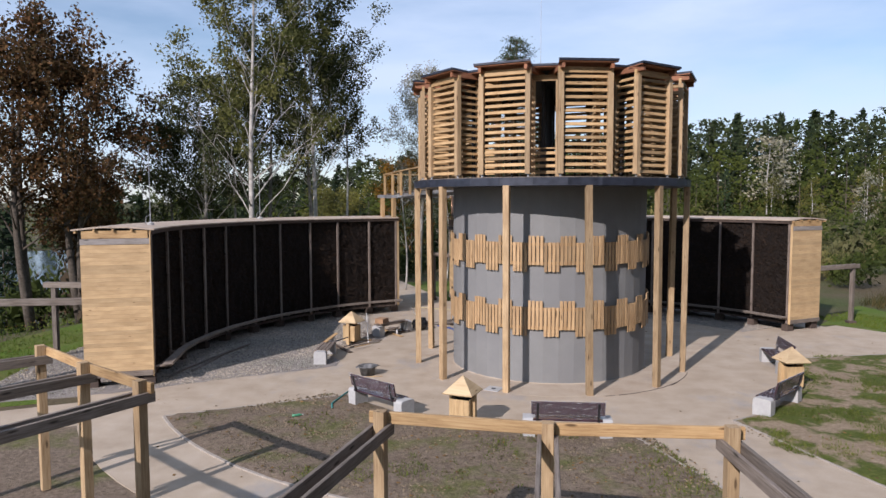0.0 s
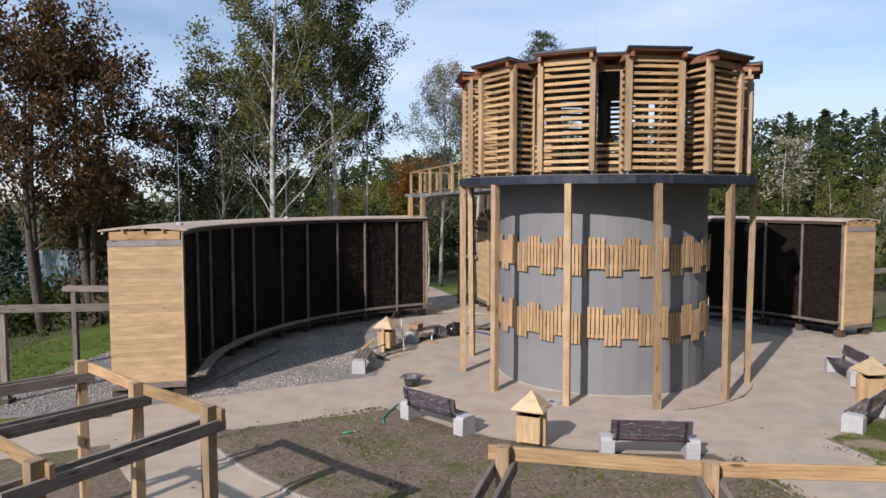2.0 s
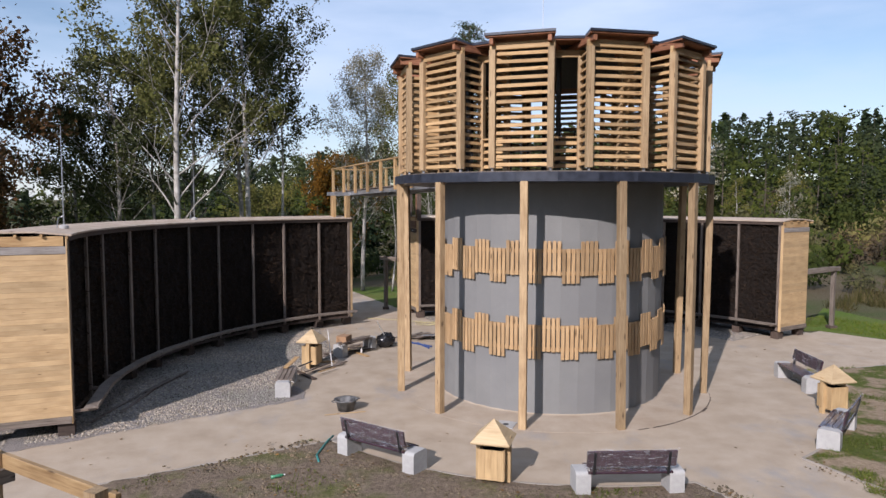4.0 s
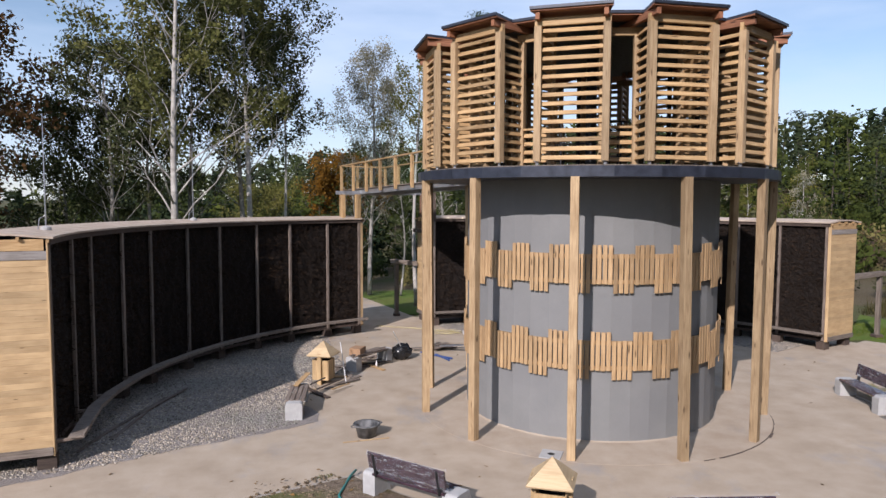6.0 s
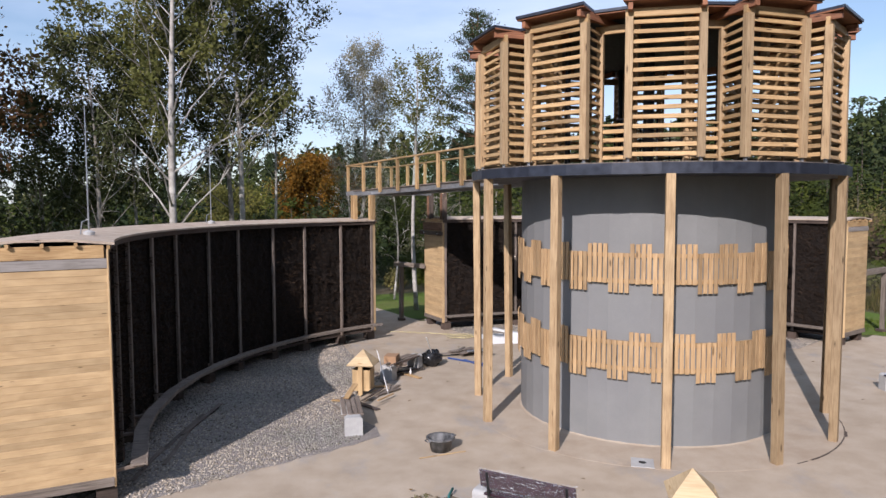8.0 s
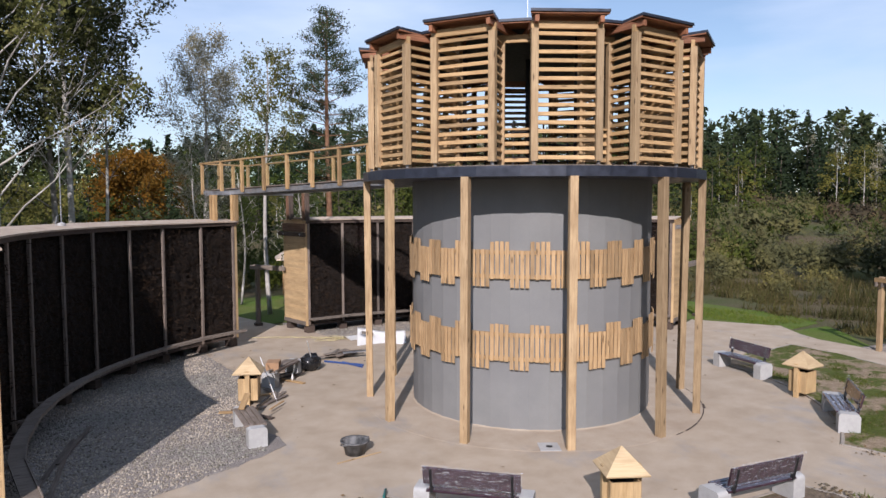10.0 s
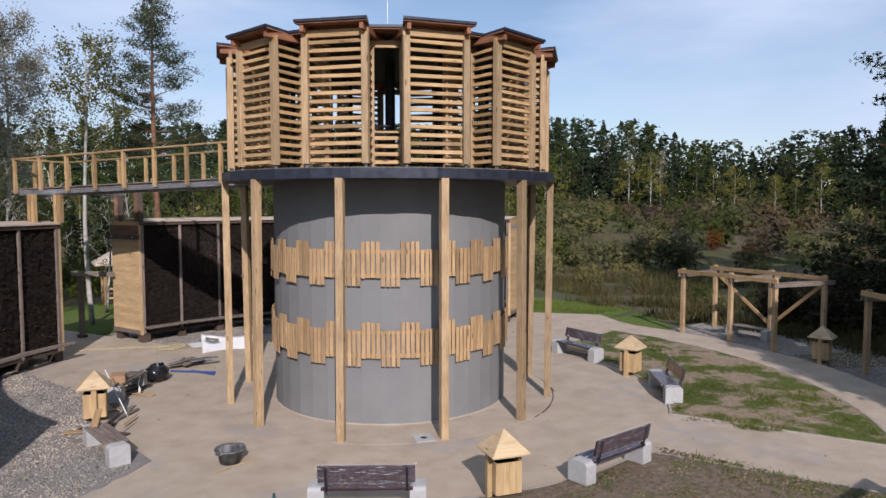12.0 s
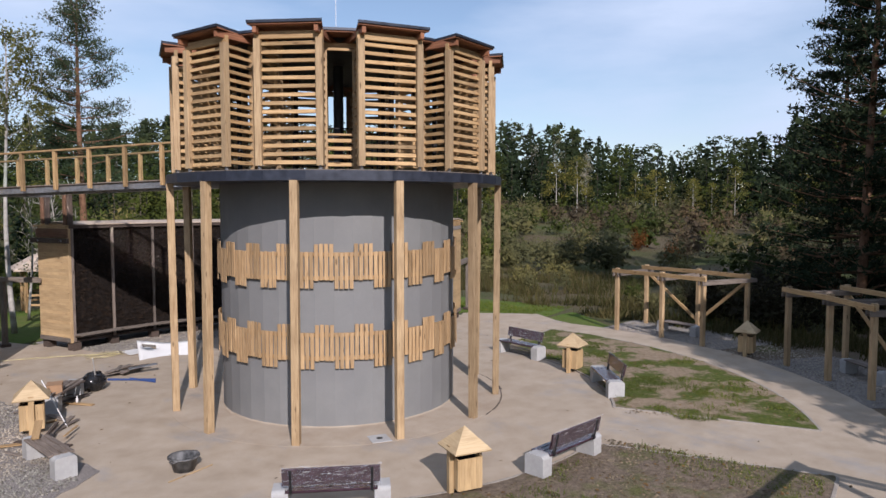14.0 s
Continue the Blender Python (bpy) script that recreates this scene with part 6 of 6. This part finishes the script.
stick("white_sheet", P(9.1, 102.2, 0.03), P(8.9, 96.5, 0.05), 0.75, 0.02, WHITEFOAM, "flat white board on the gravel", "board")
flask_at = Matrix.Translation((-3.3, 15.05, 0.075)) @ pose(0, 0, 0, 0, 90, 25)
flask = thing("bottle", flask_at, None, "crushed green plastic bottle lying on the lawn", "bottle")
part("bottle_body", Geo().lathe([(0.001, -0.12), (0.034, -0.115), (0.026, -0.03), (0.036, 0.05), (0.014, 0.1), (0.012, 0.125)], 12), GREENPLASTIC, flask, "", flask_at, True)
part("cap", Geo().lathe([(0.015, 0.12), (0.015, 0.14), (0.001, 0.142)], 10), WHITEFOAM, flask, "", flask_at)
g = Geo().tube([P(8.0, 223.4, 0.05), P(7.8, 221, 0.05), P(7.45, 219.0, 0.06), P(7.2, 217.3, 0.06), P(7.0, 216.6, 0.1)], [0.022] * 5, 8)
thing("garden_hose", None, g.mesh("garden_hose", GREENHOSE, True), "piece of green hose on the lawn's edge", "hose")
for c in range(3):
    g = Geo().tube([P(11.7 - 0.2 * k + 0.12 * math.sin(k * (1.3 + 0.4 * c) + c) + 0.1 * c, 115.6 - 0.98 * k, 0.025) for k in range(14)], [0.005] * 14, 5)
    thing("yellow_cable", None, g.mesh("yellow_cable", YELLOW, True), "thin pale yellow cable trailing on the ground", "cable")
g = Geo().tube([P(9.3, 106, 0.03) + Vector((0.5 * math.cos(k * 0.9) * (1 + 0.3 * math.sin(k * 0.37)), 0.28 * math.sin(k * 0.9) * (1 + 0.3 * math.cos(k * 0.5)), 0.002 * k)) for k in range(40)], [0.005] * 40, 5)
thing("yellow_cable", None, g.mesh("yellow_cable", YELLOW, True), "loose coil of pale yellow cable on the ground", "cable")
for p, q, z in (((-7.75, 19.8), (-7.25, 22.3), 0.03), ((-7.5, 19.3), (-7.35, 21.4), 0.03), ((-7.45, 20.9), (-6.95, 23.0), 0.06), ((-7.9, 18.6), (-7.7, 20.2), 0.03)):
    stick("offcut", (*p, z), (*q, z + 0.02), 0.09, 0.025, RIB, "dark board lying under the thorn wall", "offcut")


# A parked car beyond the west lawn.
car_at = Matrix.Translation(on_land(-33.5, 49.6)) @ pose(0, 0, 0.05, 0, 0, 34)
car = thing("car", car_at, None, "dark blue parked estate car below the trees", "car")
prof = [(-2.1, 0.35), (-2.15, 0.75), (-2.0, 0.95), (-1.8, 1.42), (-0.2, 1.48), (0.45, 1.3), (1.05, 0.95), (1.95, 0.82), (2.15, 0.6), (2.12, 0.35)]
n = len(prof)
vs = [(x, s * (0.86 if z < 1.0 else 0.68), z) for s in (-1, 1) for x, z in prof]
part("body", Geo().add(vs, [tuple(range(n)), tuple(range(2 * n - 1, n - 1, -1))] + [((k + 1) % n, k, n + k, n + (k + 1) % n) for k in range(n)]), CARPAINT, car, "", car_at)
for s in (-1, 1):
    part("side_window", Geo().add([(-1.75, s * 0.8, 1.0), (0.8, s * 0.8, 1.0), (0.35, s * 0.7, 1.3), (-0.2, s * 0.69, 1.42), (-1.65, s * 0.69, 1.38)], [(0, 1, 2, 3, 4)]).add([(-1.75, s * 0.79, 1.0), (0.8, s * 0.79, 1.0), (0.35, s * 0.69, 1.3), (-0.2, s * 0.68, 1.42), (-1.65, s * 0.68, 1.38)], [(4, 3, 2, 1, 0)]), CARGLASS, car, "", car_at)
    for x in (-1.35, 1.35):
        wheel = part("wheel", Geo().lathe([(0.02, -0.1), (0.2, -0.1), (0.2, 0.1), (0.02, 0.1)], 16), STEEL, car, "", car_at @ pose(x, s * 0.8, 0.31, 90))
        part("tyre", Geo().lathe([(0.2, -0.1), (0.31, -0.09), (0.31, 0.09), (0.2, 0.1)], 20), RUBBER, wheel, "", car_at @ pose(x, s * 0.8, 0.31, 90))

# A garden shelter beyond the gap, under the footbridge.
hut_at = Matrix.Translation(on_land(3.4, 43.0)) @ pose(0, 0, 0, 0, 0, 20)
hut = thing("garden_shelter", hut_at, None, "open timber garden shelter with a hipped roof", "shelter")
for k in range(6):
    x, y = 1.5 * math.cos(k * math.pi / 3), 1.5 * math.sin(k * math.pi / 3)
    x2, y2 = 1.5 * math.cos((k + 1) * math.pi / 3), 1.5 * math.sin((k + 1) * math.pi / 3)
    part("post", Geo().beam(2.1, 0.12, 0.12), LARCH, hut, "", hut_at @ between((x, y, 0), (x, y, 2.1)))
    for z in (0.45, 0.9):
        part("rail", Geo().beam(1.4, 0.05, 0.1), LARCH, hut, "", hut_at @ between((x, y, z), (x2, y2, z)))
part("roof", Geo().lathe([(2.05, 2.05), (2.05, 2.12), (0.05, 3.2)], 6), ROOFBOARD, hut, "pale board roof", hut_at)


# ---- gravel stones, fallen leaves ----
def stones(name, r0, r1, a0, a1, n, size, label, mat=None, z=0.014, category="gravel"):
    rng = np.random.default_rng(int(a0))
    r, a = np.sqrt(rng.uniform(r0 * r0, r1 * r1, n)), np.radians(rng.uniform(a0, a1, n))
    if a0 == 122:
        # the plaza's paving cuts the bed off along a straight line
        keep = (CX + r * np.cos(a)) * -0.53 + (CY + r * np.sin(a)) * 0.85 > 19.05 + rng.normal(0, 0.08, n)
        keep &= np.degrees(a) > 146 - (r - 7.15) * 4.4 + rng.normal(0, 1.2, n)
        r, a = r[keep], a[keep]
        n = len(r)
    c = np.stack([CX + r * np.cos(a), CY + r * np.sin(a), np.full(n, z)], 1)
    s = size * rng.uniform(0.5, 1.5, (n, 1, 1))
    cube = np.array([(-1, -1, 0), (1, -1, 0), (1, 1, 0), (-1, 1, 0), (-0.6, -0.6, 0.9), (0.6, -0.6, 0.9), (0.6, 0.6, 0.9), (-0.6, 0.6, 0.9)])
    t = rng.uniform(0, 6.28, n)
    rot = np.stack([np.stack([np.cos(t), np.sin(t), 0 * t], 1), np.stack([-np.sin(t), np.cos(t), 0 * t], 1), np.stack([0 * t, 0 * t, 1 + 0 * t], 1)], 1)
    v = (cube[None] * rng.uniform(0.7, 1.3, (n, 8, 3))) @ rot * s + c[:, None]
    q = np.array([(4, 5, 6, 7), (0, 1, 5, 4), (1, 2, 6, 5), (2, 3, 7, 6), (3, 0, 4, 7)])
    quads = (q[None] + 8 * np.arange(n)[:, None, None]).reshape(-1, 4)
    thing(name, None, quick_mesh(name, v.reshape(-1, 3), quads, mat or STONES), label, category, kind="stuff")


stones("gravel_stones", 7.0, 12.6, 122, 198, 27000, 0.0145, "loose grey gravel stones")
stones("gravel_stones", 9.3, 11.4, 31, 104, 6500, 0.014, "loose grey gravel stones")
stones("gravel_stones", 13.2, 16.0, 306, 358, 7000, 0.013, "loose grey gravel stones")


stones("gravel_stones", 12.9, 16.0, 172, 199, 5000, 0.014, "loose grey gravel stones")


def fallen(name, r0, r1, a0, a1, n, size, z):
    rng = np.random.default_rng(n)
    r, a = np.sqrt(rng.uniform(r0 * r0, r1 * r1, n)), np.radians(rng.uniform(a0, a1, n))
    c = np.stack([CX + r * np.cos(a), CY + r * np.sin(a), np.full(n, z)], 1)
    t, s = rng.uniform(0, 6.28, n), size * rng.uniform(0.5, 1.4, (n, 1))
    u = np.stack([np.cos(t), np.sin(t), rng.normal(0, 0.15, n)], 1) * s
    v = np.stack([-np.sin(t), np.cos(t), rng.normal(0, 0.15, n)], 1) * s * 0.7
    q = np.stack([c - u, c - v, c + u, c + v], 1).reshape(-1, 3)
    thing(name, None, quick_mesh(name, q, np.arange(4 * n).reshape(-1, 4), LITTER), "fallen brown leaves scattered on the ground", "leaves", kind="stuff")


fallen("fallen_leaves", 7.2, 11.4, 212, 282, 420, 0.035, 0.06)
fallen("fallen_leaves", 7.2, 11.4, 297, 366, 260, 0.035, 0.06)
fallen("fallen_leaves", 5.0, 13.2, 0, 360, 230, 0.035, 0.012)


# Short grass on the sown lawns, in drifts.
def sprouts(name, a0, a1, n, thresh, r0=7.2, r1=11.3, tall=1.0, mat=None, label="thin young grass on sown soil"):
    rng = np.random.default_rng(n)
    out = []
    while len(out) < n:
        r, a = math.sqrt(rng.uniform(r0 ** 2, r1 ** 2)), rng.uniform(a0, a1)
        p = P(r, a)
        if noise.noise((p.x * 0.55, p.y * 0.55, 2.0)) + 0.4 * noise.noise((p.x * 2, p.y * 2, 5.0)) < thresh:
            continue
        b = np.array([p.x, p.y, 0.02 if r1 < 12 else -0.012]) + rng.normal(0, 0.03, (5, 3)) * np.array([1, 1, 0])
        tip = b + rng.normal(0, 0.03, (5, 3)) + np.array([0, 0, rng.uniform(0.012, 0.04) * tall])
        w = rng.normal(0, 1, (5, 3)) * np.array([0.006, 0.006, 0])
        out.append(np.stack([b - w, b + w, tip + w * 0.2, tip - w * 0.2], 1).reshape(-1, 3))
    v = np.concatenate(out)
    thing(name, None, quick_mesh(name, v, np.arange(len(v)).reshape(-1, 4), mat or L_SPROUT), label, "grass", kind="stuff")


L_SPROUT = leaf_material("young_grass", [(0.07, 0.095, 0.02), (0.1, 0.125, 0.03), (0.15, 0.16, 0.05)], 0.2)
sprouts("young_grass", 214, 281, 2600, 0.22)
sprouts("young_grass", 296, 364, 6500, 0.08)
L_TURF = leaf_material("turf_blades", [(0.06, 0.1, 0.014), (0.09, 0.14, 0.02), (0.13, 0.17, 0.035), (0.15, 0.14, 0.05)], 0.2)
sprouts("lawn_grass", 160, 201, 3200, -0.25, 15.8, 21.5, 2.0, L_TURF, "uneven green grass of the west lawn")
sprouts("lawn_grass", 12, 34, 2200, -0.3, 14.6, 17.6, 1.6, L_TURF, "fresh green grass beside the side path")
fallen("fallen_leaves", 15.5, 23.0, 155, 200, 420, 0.05, 0.03)
stones("soil_clods", 7.3, 11.2, 214, 281, 8000, 0.02, "small crumbs of dry brown soil", CLODS, 0.02, "soil")
stones("soil_clods", 7.3, 11.2, 297, 363, 2200, 0.015, "small crumbs of dry brown soil", CLODS, 0.02, "soil")
